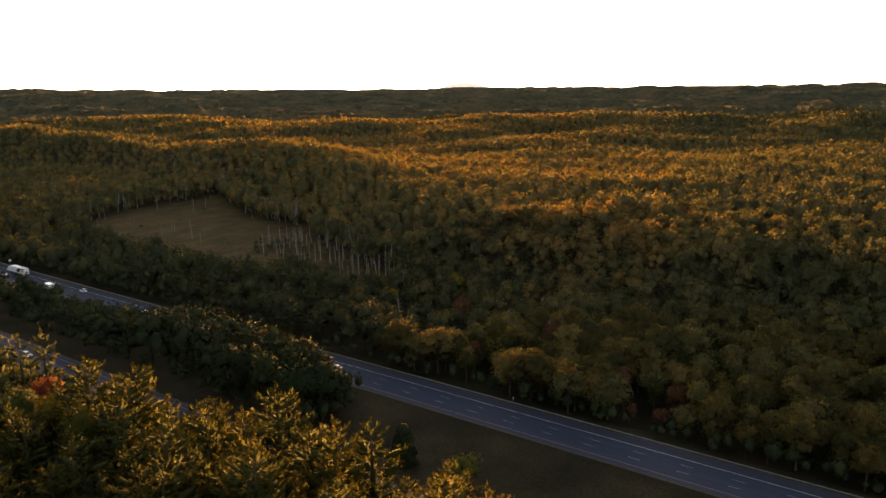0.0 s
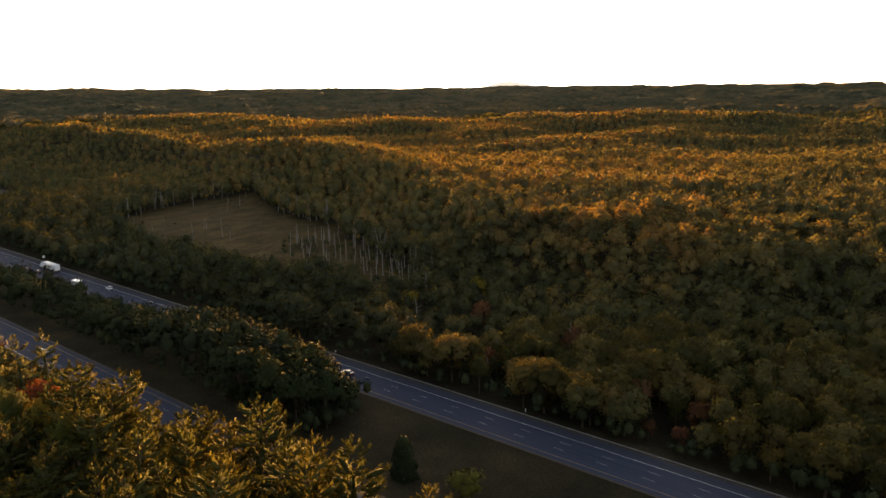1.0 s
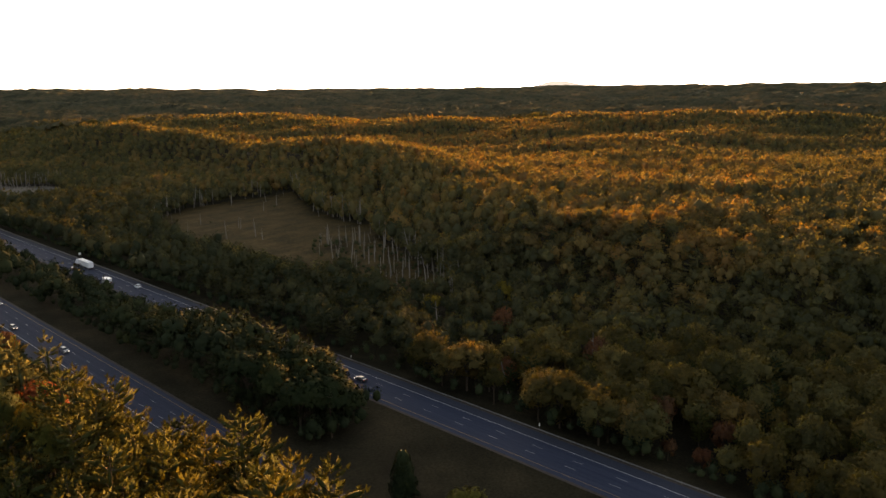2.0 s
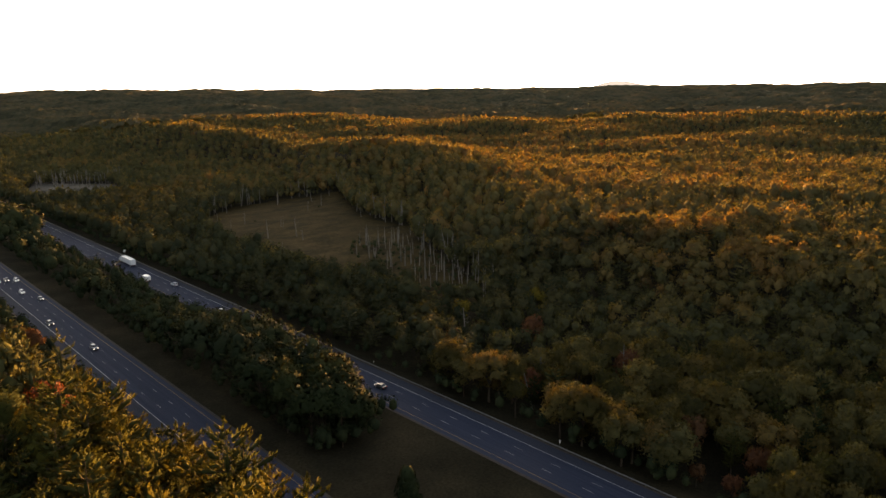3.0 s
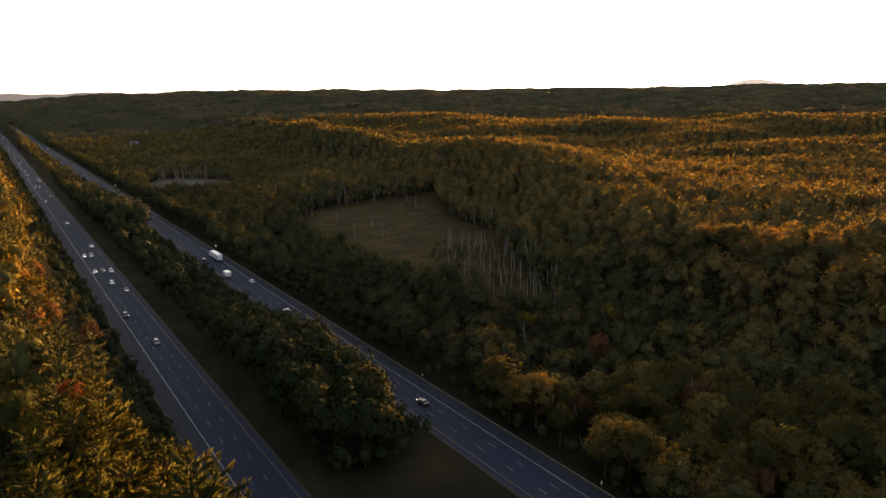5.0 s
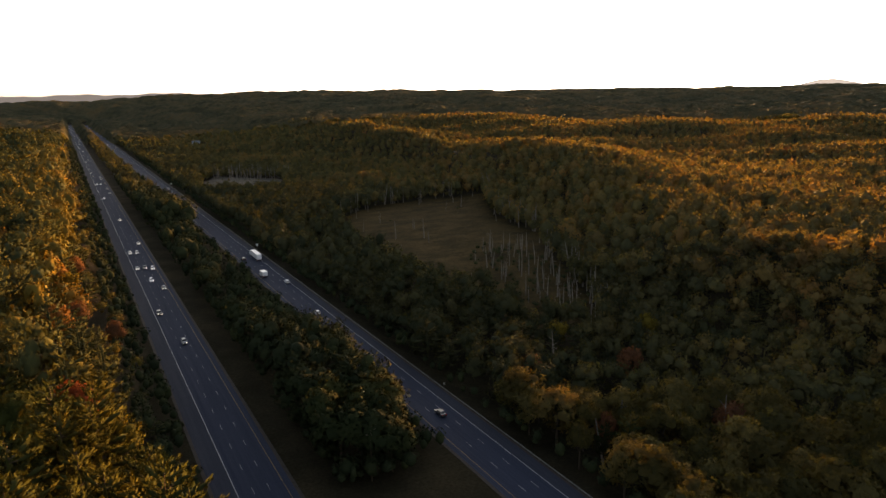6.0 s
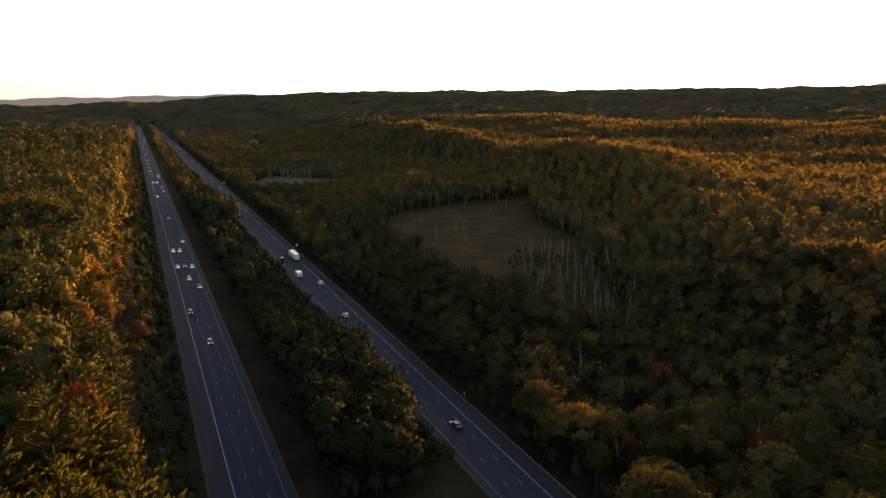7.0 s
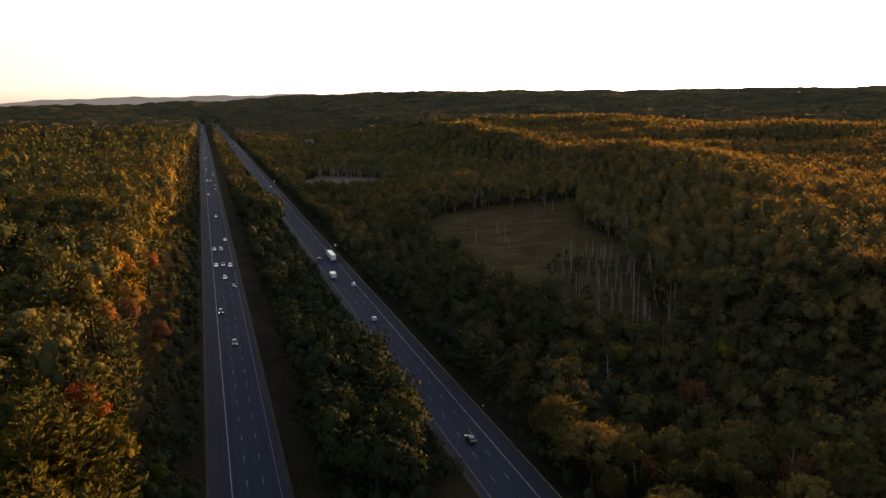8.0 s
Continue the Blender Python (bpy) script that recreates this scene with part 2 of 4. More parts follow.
# ---- mesh helpers ----
def mesh_np(name, verts, quads=None, tris=None, tone=None, smooth=False, normals=None, solid=None):
    """A mesh from numpy arrays; tone is a value a vertex, solid marks the dense inner lobes; normals round off the shading of leafy crowns."""
    me = bpy.data.meshes.new(name)
    nq, ntr = (0 if quads is None else len(quads)), (0 if tris is None else len(tris))
    me.vertices.add(len(verts))
    me.vertices.foreach_set("co", np.ascontiguousarray(verts, np.float32).ravel())
    loops = np.concatenate([a.ravel() for a in (quads, tris) if a is not None and len(a)]).astype(np.int32)
    me.loops.add(len(loops))
    me.loops.foreach_set("vertex_index", loops)
    me.polygons.add(nq + ntr)
    starts = np.concatenate([np.arange(nq) * 4, nq * 4 + np.arange(ntr) * 3]).astype(np.int32)
    me.polygons.foreach_set("loop_start", starts)
    if tone is not None:
        me.attributes.new("tone", "FLOAT", "POINT").data.foreach_set("value", np.ascontiguousarray(tone, np.float32))
    if solid is not None:
        me.attributes.new("solid", "FLOAT", "POINT").data.foreach_set("value", np.ascontiguousarray(solid, np.float32))
    if smooth:
        me.polygons.foreach_set("use_smooth", np.ones(nq + ntr, bool))
    me.update()
    me.validate()
    if normals is not None:
        me.normals_split_custom_set_from_vertices(np.ascontiguousarray(normals, np.float32))
    return me


def link(name, me, mat=None, parent=None, label=""):
    if mat is not None and not me.materials:
        me.materials.append(mat)
    ob = new(name, me)
    ob.parent = parent
    return tagged(ob, label)


def part(name, bm, mat, parent, label="", smooth=False):
    me = bpy.data.meshes.new(name)
    for f in bm.faces:
        f.smooth = smooth
    bm.to_mesh(me)
    bm.free()
    return link(name, me, mat, parent, label)


def box_bm(x0, x1, y0, y1, z0, z1, bevel=0.0, segs=2):
    bm = bmesh.new()
    bmesh.ops.create_cube(bm, size=1.0, matrix=Matrix.Translation(((x0 + x1) / 2, (y0 + y1) / 2, (z0 + z1) / 2)) @ Matrix.Diagonal((x1 - x0, y1 - y0, z1 - z0, 1)))
    if bevel:
        bmesh.ops.bevel(bm, geom=bm.edges[:], offset=bevel, segments=segs, affect="EDGES", profile=0.6)
    return bm


def tube(points, radii, sides=7):
    """A tapered tube through points: vertices and quads."""
    pts = np.asarray(points, float)
    v, q = [], []
    for i, (p, r) in enumerate(zip(pts, radii)):
        d = pts[min(i + 1, len(pts) - 1)] - pts[max(i - 1, 0)]
        d /= np.linalg.norm(d) + 1e-9
        a = np.cross(d, (0.31, 0.95, 0.1) if abs(d[2]) > 0.8 else (0, 0, 1))
        a /= np.linalg.norm(a)
        b = np.cross(d, a)
        for k in range(sides):
            t = 2 * np.pi * k / sides
            v.append(p + r * (np.cos(t) * a + np.sin(t) * b))
        if i:
            for k in range(sides):
                k2 = (k + 1) % sides
                q.append(((i - 1) * sides + k, (i - 1) * sides + k2, i * sides + k2, i * sides + k))
    return np.array(v), np.array(q)


def joined(pieces):
    """Join (verts, quads) pieces."""
    vs, qs, n = [], [], 0
    for v, q in pieces:
        vs.append(v)
        qs.append(q + n)
        n += len(v)
    return np.concatenate(vs), np.concatenate(qs)


def sprays(centre, along, normal, length, width):
    """Leaf sprays: a slim tapering triangle each."""
    a = along / (np.linalg.norm(along, axis=1, keepdims=True) + 1e-9)
    s = np.cross(normal, a)
    s /= np.linalg.norm(s, axis=1, keepdims=True) + 1e-9
    L, W = length[:, None], width[:, None]
    v = np.stack([centre - a * L * 0.4 - s * W * 0.5, centre + a * L * 0.6, centre - a * L * 0.4 + s * W * 0.5], 1)
    return v.reshape(-1, 3), np.arange(len(centre) * 3).reshape(-1, 3)


def unit_rand(rng, n):
    v = rng.normal(size=(n, 3))
    return v / np.linalg.norm(v, axis=1, keepdims=True)


bm = bmesh.new()
bmesh.ops.create_icosphere(bm, subdivisions=1, radius=1.0)
ICO_V = np.array([v.co for v in bm.verts])
ICO_T = np.array([[v.index for v in f.verts] for f in bm.faces])
bm.free()
bm = bmesh.new()
bmesh.ops.create_icosphere(bm, subdivisions=2, radius=1.0)
ICO2_V = np.array([v.co for v in bm.verts])
ICO2_T = np.array([[v.index for v in f.verts] for f in bm.faces])
bm.free()


def sstep(a, b, t):
    k = np.clip((t - a) / (b - a), 0, 1)
    return k * k * (3 - 2 * k)


def waves(x, y, size, seed):
    """Smooth rolling noise about -1 to 1 from a few crossed waves."""
    r = np.random.RandomState(seed)
    out = 0
    for k in range(6):
        a, f, p = r.uniform(0, 6.28), r.uniform(0.6, 1.7) / size * 6.28, r.uniform(0, 6.28)
        out = out + np.sin(f * (np.cos(a) * x + np.sin(a) * y) + p + 0.8 * np.sin(f * 0.6 * (np.sin(a) * x - np.cos(a) * y)))
    return out / 3.2


def land(x, y):
    x, y = np.asarray(x, float), np.asarray(y, float)
    z = 1.7 * (1 - sstep(113, 150, x)) - 0.9 * np.exp(-((x - 131) / 9.0) ** 2)
    z = z + 7.5 * sstep(92, 79, x) + 3.5 * sstep(80, 50, x) - 2.2 * sstep(169, 180, x) + 2.0 * sstep(200, 330, x) 
    r = np.hypot(x - 60, y)
    shore = np.interp(y, [195, 225, 346, 444, 532, 620, 1500], [266, 278, 340, 358, 404, 410, 520])
    # The rise beyond the shore, heightened to shade the belt and near woods.
    z = z + (13.5 * sstep(0, 70, x - shore - 6) - 7 * sstep(450, 1000, r)) * sstep(225, 300, x) * (1 - sstep(1500, 3500, r))
    az = np.degrees(np.arctan2(x - 60, y))
    # A ridge added to keep the low sun off the belt.
    z = z + 16 * sstep(370, 520, y) * sstep(1600, 1200, y) * np.exp(-((x - 475 - 0.1 * (y - 500)) / 80.0) ** 2)
    away = sstep(60, 420, np.abs(x - 130)) + sstep(3150, 3500, y)
    away = np.clip(away, 0, 1)
    roll = 8 * sstep(500, 1300, r) * waves(x, y, 900, 3) + 6.5 * sstep(420, 900, r) * waves(x, y, 330, 5)
    rim = 84 + 26 * sstep(45, 15, az) - 9 * sstep(46, 62, az) + 3 * sstep(66, 80, az) - 48 * sstep(12, -5, az)
    hills = (rim - 8) * (0.12 * sstep(700, 2000, r) + 0.88 * sstep(2100, 4600, r))
    crest = 7 * np.exp(-((r - 1620) / 330.0) ** 2) * (0.75 + 0.25 * waves(x, y, 1500, 17)) - 6 * np.exp(-((r - 2250) / 300.0) ** 2)
    return z + away * (roll + hills + crest)


# ---- ground, roads and verges ----
def spread(knots, far0, far1, step):
    """Grid lines: the knots, then ever wider steps out to far0 and far1."""
    out = list(knots)
    s, p = step, out[-1]
    while p < far1:
        p, s = p + s, s * 1.045
        out.append(p)
    s, p = step, out[0]
    while p > far0:
        p, s = p - s, s * 1.07
        out.insert(0, p)
    return np.array(out)


def grid_faces(nx, ny):
    i = np.arange(nx - 1)[:, None] * ny + np.arange(ny - 1)[None, :]
    return np.stack([i, i + ny, i + ny + 1, i + 1], -1).reshape(-1, 4)


gx = spread([40, 50, 58, 64, 70, 76, 82, 86, 89, 93, 112, 114, 118, 122, 126, 131, 136, 141, 146, 150, 169, 171, 174, 177, 180, 190, 200], -4900, 4900, 14)
gy = spread(np.arange(-40, 460, 20), -4900, 4900, 22)
GX, GY = np.meshgrid(gx, gy, indexing="ij")
gv = np.stack([GX, GY, land(GX, GY)], -1).reshape(-1, 3)
ground = link("ground", mesh_np("ground", gv, grid_faces(len(gx), len(gy)), smooth=True), M["ground"])
tagged(ground, "dark forest floor and grassy verges under autumn woods", "ground", kind="structure")

ROAD_Y0, ROAD_Y1 = -420.0, 3180.0
WEST = dict(z=1.7, edge=93.6, white=98.3, dashes=(101.9, 105.45), yellow=108.95, inner=110.6, phase=158.4)
EAST = dict(z=0.0, edge=167.3, white=163.8, dashes=(160.55, 157.05), yellow=153.5, inner=151.9, phase=106.6)


def slab(x0, x1, y0, y1, z0, z1):
    x0, x1 = min(x0, x1), max(x0, x1)
    return box_bm(x0, x1, y0, y1, z0, z1)


def road(name, r, label):
    base = part(name, slab(r["white"], r["inner"], ROAD_Y0, ROAD_Y1, r["z"] - 0.35, r["z"] + 0.10), M["asphalt"], None)
    tagged(base, label, "road", kind="structure")
    part("shoulder", slab(r["edge"], r["white"], ROAD_Y0, ROAD_Y1, r["z"] - 0.35, r["z"] + 0.095), M["shoulder"], base, "paler patched asphalt shoulder")
    out = 1 if r["edge"] > r["white"] else -1
    part("gravel_verge", slab(r["edge"], r["edge"] + out * 1.1, ROAD_Y0, ROAD_Y1, r["z"] - 0.35, r["z"] + 0.06), M["gravel"], base, "brown gravel verge")
    part("gravel_verge", slab(r["inner"], r["inner"] - out * 0.9, ROAD_Y0, ROAD_Y1, r["z"] - 0.35, r["z"] + 0.06), M["gravel"], base, "brown gravel verge")
    top = r["z"] + 0.10
    w = 0.13
    part("edge_line", slab(r["white"] - 0.16 * out, r["white"] - 0.02 * out, ROAD_Y0, ROAD_Y1, top - 0.01, top + 0.006), M["edge_paint"], base, "solid white edge line")
    part("edge_line", slab(r["yellow"] - w * 0.6, r["yellow"] + w * 0.6, ROAD_Y0, ROAD_Y1, top - 0.01, top + 0.006), M["yellow_line"], base, "faded yellow edge line")
    # lane dashes: 3.05 m long every 12.19 m, the near ones each a mesh of its own
    dash = bpy.data.meshes.new("lane_dash")
    b = box_bm(-0.055, 0.055, -3.05, 0, -0.01, 0.006)
    b.to_mesh(dash)
    b.free()
    dash.materials.append(M["white_line"])
    far = []
    for x in r["dashes"]:
        for k in range(-45, 250):
            y = r["phase"] + 12.19 * k
            if 0 < y < 460:
                d = link("lane_dash", dash, None, base)
                d.location = (x, y, top)
            else:
                far.append((x, y))
    f = np.array(far)
    v = np.stack([np.stack([f[:, 0] + sx, f[:, 1] + sy, np.full(len(f), top + 0.006)], -1) for sx, sy in ((-0.055, -3.05), (0.055, -3.05), (0.055, 0), (-0.055, 0))], 1).reshape(-1, 3)
    link("far_lane_dashes", mesh_np("far_lane_dashes", v, np.arange(len(v)).reshape(-1, 4)), M["white_line"], base)["kind"] = "stuff"
    return base


road("road_west", WEST, "three-lane asphalt motorway carriageway with faded lane dashes")
road("road_east", EAST, "three-lane asphalt motorway carriageway beside a steel guard rail")

# marsh meadow and the small pond clearing
MARSH = [(238, 470), (262, 512), (297, 540), (350, 546), (397, 532), (352, 444), (337, 385), (336, 346), (314, 325), (290, 270), (268, 225), (248, 196), (228, 215), (226, 300), (226, 400)]
YARD = [(278, 1424), (316, 1418), (330, 1496), (286, 1502)]
POND = [(184, 700), (198, 800), (226, 866), (296, 842), (288, 756), (258, 685)]


def inside(poly, x, y):
    x, y = np.asarray(x, float), np.asarray(y, float)
    hit = np.zeros(x.shape, bool)
    for (x0, y0), (x1, y1) in zip(poly, poly[1:] + poly[:1]):
        cut = (y0 > y) != (y1 > y)
        hit ^= cut & (x < (x1 - x0) * (y - y0) / ((y1 - y0) or 1e-9) + x0)
    return hit


def patch(name, poly, mat, step, lift):
    """A sheet that follows the land inside a rounded outline, with tussocks."""
    xs = np.arange(min(p[0] for p in poly) - 8, max(p[0] for p in poly) + 9, step)
    ys = np.arange(min(p[1] for p in poly) - 8, max(p[1] for p in poly) + 9, step)
    X, Y = np.meshgrid(xs, ys, indexing="ij")
    rng = np.random.RandomState(4)
    Z = land(X, Y) + lift + rng.uniform(0, 0.35, X.shape) * waves(X, Y, 25, 9) ** 2
    f = grid_faces(len(xs), len(ys))
    c = np.stack([X, Y, Z], -1).reshape(-1, 3)
    m = c[f].mean(1)
    wob = 4 * waves(m[:, 0], m[:, 1], 40, 2)
    f = f[inside(poly, m[:, 0] + wob, m[:, 1] + wob)]
    return link(name, mesh_np(name, c, f, smooth=True), mat)


tagged(patch("marsh_meadow", MARSH, M["meadow"], 4.0, 0.35), "tawny marsh grass in a forest clearing", "meadow", kind="structure")
tagged(patch("pond_clearing", POND, M["reed"], 4.0, 0.35), "small pale reedy clearing among trees", "meadow", kind="structure")


# ---- trees ----
def unit(v):
    return v / (np.linalg.norm(v, axis=-1, keepdims=True) + 1e-9)


def pine_mesh(seed, h, r, levels, per, dense, size, slim=0.45):
    """A white pine: tapered trunk, spaced tiers of upswept limbs, each limb a dense plume of needle sprays."""
    rng = np.random.RandomState(seed)
    zb = h * 0.26
    wood = [tube([(0, 0, -1.5), (0, 0, h * 0.5), (rng.uniform(-.3, .3), rng.uniform(-.3, .3), h * 0.9)], (0.34, 0.19, 0.02))]
    C, A, N, S, L, cores = [], [], [], [], [], []
    up = np.array([0, 0, 1.0])
    for k in range(levels):
        u = (k + rng.uniform(0.0, 0.35)) / levels
        z = zb + (h * 0.92 - zb) * u
        reach = r * (1 - u ** 3.2) * (0.8 + 0.2 * min(1, u / 0.3)) * rng.uniform(0.85, 1.15) + 0.7
        n = max(3, int(round(per * (1 - 0.35 * u) + rng.uniform(-0.6, 0.6))))
        for j in range(n):
            az = 2 * np.pi * (j + rng.uniform(-0.42, 0.42)) / n + k * 2.4
            ln = reach * rng.uniform(0.55, 1.2)
            out = np.array([np.cos(az), np.sin(az), 0])
            side = np.array([-np.sin(az), np.cos(az), 0])
            rise = rng.uniform(0.0, 0.18) + 0.42 * u ** 3
            zl = z + rng.uniform(-0.35, 0.35)
            if ln > 1.5 and k % 2 == 0:
                wood.append(tube([(0, 0, zl), out * ln * 0.8 + (0, 0, zl + rise * ln * 0.8)], (0.09, 0.02), 3))
            m = max(5, int(dense * ln))
            q = 0.28 + 0.76 * rng.uniform(0, 1, m) ** 0.8
            half = (0.15 + 0.36 * ln ** 0.8 * np.sin(np.pi * np.clip(1.12 - q, 0, 1)) ** 0.8)
            a, b = rng.uniform(-1, 1, m), rng.normal(size=m) * 0.4
            lift = rise * q * ln + 0.22 * q ** 3 * ln ** 0.7 + b * half * 0.55 - 0.12 * np.abs(a) * half
            C.append(out * (q * ln)[:, None] + side * (a * half)[:, None] + up * (zl + lift)[:, None])
            A.append(out * 0.7 + side * (a * 0.8)[:, None] + up * (0.3 + 0.5 * q + 0.35 * b)[:, None] + rng.normal(size=(m, 3)) * 0.22)
            N.append(up + rng.normal(size=(m, 3)) * 0.5 + out * 0.3)
            S.append(out * 0.7 + side * (a * 0.35)[:, None] + up * (0.4 + 0.6 * b)[:, None] + rng.normal(size=3) * 0.15)
            L.append(size * rng.uniform(0.75, 1.3, m))
            if ln > 1.3:
                # the dense heart of the plume
                w = 0.185 * ln ** 0.8
                ball = ICO_V * rng.uniform(0.7, 1.25, (12, 1))
                mid = out * ln * 0.6 + up * (zl + rise * ln * 0.6 + 0.02 * ln)
                body = mid + ball[:, :1] * (out + up * (rise + 0.12)) * ln * 0.3 + ball[:, 1:2] * side * w + ball[:, 2:] * up * (w * 0.55)
                cores.append((body, ICO_T, unit(ball[:, :1] * out * 0.5 + ball[:, 1:2] * side + up * (ball[:, 2:] * 1.3 + 0.1))))
    m = int(dense * 1.6)
    q = rng.uniform(0, 1, m)
    C.append(np.stack([rng.normal(size=m) * 0.3 * q, rng.normal(size=m) * 0.3 * q, h * 0.985 - 1.5 * q], -1))
    A.append(up + rng.normal(size=(m, 3)) * 0.5)
    N.append(rng.normal(size=(m, 3)))
    S.append(up * 0.6 + rng.normal(size=(m, 3)) * 0.5)
    L.append(np.full(m, size))
    C, A, N, S, L = (np.concatenate(x) for x in (C, A, N, S, L))
    N *= np.sign((N * S).sum(-1, keepdims=True)) + 1e-9
    v, q = sprays(C, A, N, L, L * slim)
    for k in range(4):
        zc, rc = zb + (h * 0.76 - zb) * (k + 0.5) / 4, r * (0.17 - 0.035 * k)
        cores.append((ICO_V * rng.uniform(0.8, 1.1, (12, 1)) * (rc, rc, (h - zb) * 0.15) + (0, 0, zc), ICO_T, unit(ICO_V + (0, 0, 0.1))))
    return joined(wood), crown_of(v, q, np.repeat(unit(S), 3, 0), cores)


def broad_mesh(seed, h, r, lobes, per, size, inner=0.48):
    """A broadleaf tree: forked trunk, a domed crown of leafy lobes with gaps between."""
    rng = np.random.RandomState(seed)
    zc, rz = h * 0.54, h * 0.45
    wood = [tube([(0, 0, -1.5), (0.1, 0, h * 0.35), (0.2, 0.1, h * 0.6)], (0.32, 0.24, 0.12))]
    C, A, N, L, S, cores = [], [], [], [], [], []
    for k in range(lobes):
        v = unit_rand(rng, 1)[0]
        if k < lobes * 0.7:
            v[2] = abs(v[2]) * 0.9 + 0.1
        q = rng.uniform(0.5, 0.68)
        c = np.array([v[0] * r * q, v[1] * r * q, zc + v[2] * rz * q])
        lr = r * rng.uniform(0.38, 0.54) * (20 / max(lobes, 8)) ** 0.3
        if k % 2 == 0:
            wood.append(tube([(0.1, 0, h * 0.33), c * (0.5, 0.5, 1) + (0, 0, -0.8), c], (0.14, 0.08, 0.03), 4))
        n = unit_rand(rng, per)
        n[:, 2] = n[:, 2] * 0.9 + 0.2
        p = c + n * lr * rng.uniform(0.7, 1.05, (per, 1)) * (1, 1, 0.85)
        C.append(p)
        N.append(n + rng.normal(size=(per, 3)) * 0.3)
        A.append(rng.normal(size=(per, 3)) + (0, 0, -0.2))
        L.append(size * rng.uniform(0.65, 1.4, per))
        dome = unit((p - (0, 0, zc - 0.15 * rz)) / (r * r, r * r, rz * rz) * r)
        S.append(unit(n * 0.45 + dome))
        mid = unit((c - (0, 0, zc - 0.15 * rz)) / (r * r, r * r, rz * rz) * r)
        cores.append((ICO_V * lr * inner * rng.uniform(0.88, 1.12, (len(ICO_V), 1)) * (1, 1, 0.85) + c, ICO_T, unit(ICO_V * 0.75 + mid * 0.8)))
    L = np.concatenate(L)
    v, q = sprays(np.concatenate(C), np.concatenate(A), np.concatenate(N), L, L * 0.8)
    return joined(wood), crown_of(v, q, np.repeat(np.concatenate(S), 3, 0), cores)


def crown_of(v, t, n, cores=()):
    """Crown vertices, triangles, soft normals, and which vertices belong to the dense inner lobes."""
    vs, ns, ts, k = [v], [n], [t], len(v)
    for cv, ct, cn in cores:
        vs.append(cv)
        ns.append(cn)
        ts.append(ct + k)
        k += len(cv)
    return np.concatenate(vs), np.concatenate(ts), np.concatenate(ns), np.arange(k) >= len(v)


def tree_thing(name, wood, crown, mat, label):
    root = new(name)
    tagged(root, label, "tree")
    link("trunk", mesh_np("trunk", *wood, smooth=True), M["bark"], root)
    v, t, n, solid = crown
    link("crown", mesh_np("crown", v, None, t, smooth=True, normals=n, solid=solid), mat, root)
    return root


pine_protos, broad_protos = [], []
for k in range(5):
    pine_protos.append(pine_mesh(20 + k, 21 + k * 0.6, 4.8 + 0.3 * (k % 3), 11, 5, 8.5, 0.78, 0.5))
# finer needles for the nearest pines
for k in range(5):
    pine_protos.append(pine_mesh(30 + k, 21 + k * 0.6, 4.8 + 0.4 * (k % 3), 13, 5.5, 23.0, 0.42, 0.45))
for k in range(6):
    broad_protos.append(broad_mesh(40 + k, 15.0, 5.0 + 0.45 * (k % 3), 17, 76, 0.86))

EYES = ((-5.0, 0.0, 19, 91), (53.0, -8.0, 0, 70), (99.0, 0.0, -18, 54))


def in_view(x, y, margin=14.0):
    ok = np.zeros(np.shape(x), bool)
    for ex, ey, a0, a1 in EYES:
        # move the eye back a little, so that crowns at the border are kept
        mid = radians((a0 + a1) / 2)
        bx, by = ex - margin * math.sin(mid), ey - margin * math.cos(mid)
        az = np.degrees(np.arctan2(x - bx, y - by))
        ok |= (az > a0) & (az < a1)
    return ok


def nearness(x, y):
    return np.hypot(x - np.clip(x, -5, 99), y)


def zone(x, y):
    """0: no tree; 1: pine wood of the west bank; 2: median belt; 3: east woods."""
    z = np.where(x < 85 + 1.5 * waves(x, y, 30, 8) + 2 * sstep(130, 100, y), 1, 0)
    side = 145.5 - 6 * sstep(225, 260, y) + 5 * sstep(470, 510, y) - 4 * sstep(720, 780, y) - 9 * sstep(178, 138, y) + 3 * sstep(500, 525, y) * sstep(620, 590, y)
    belt = (x > 121) & (x < side) & (y > 139)
    z = np.where(belt, 2, z)
    z = np.where(x > 172.6 + 1.0 * waves(x, y, 40, 6), 3, z)
    z = np.where((y > 3230) & (z == 0), 3, z)
    wob = 5 * waves(x, y, 40, 2)
    z = np.where(inside(MARSH, x + wob, y + wob) | inside(POND, x, y) | inside(YARD, x, y), 0, z)
    return z


def scatter(x0, x1, y0, y1, s, seed):
    rng = np.random.RandomState(seed)
    X, Y = np.meshgrid(np.arange(x0, x1, s), np.arange(y0, y1, s), indexing="ij")
    X = X + rng.uniform(-0.42, 0.42, X.shape) * s + (np.arange(X.shape[1]) % 2) * s * 0.5
    Y = Y + rng.uniform(-0.42, 0.42, Y.shape) * s
    return X.ravel(), Y.ravel()


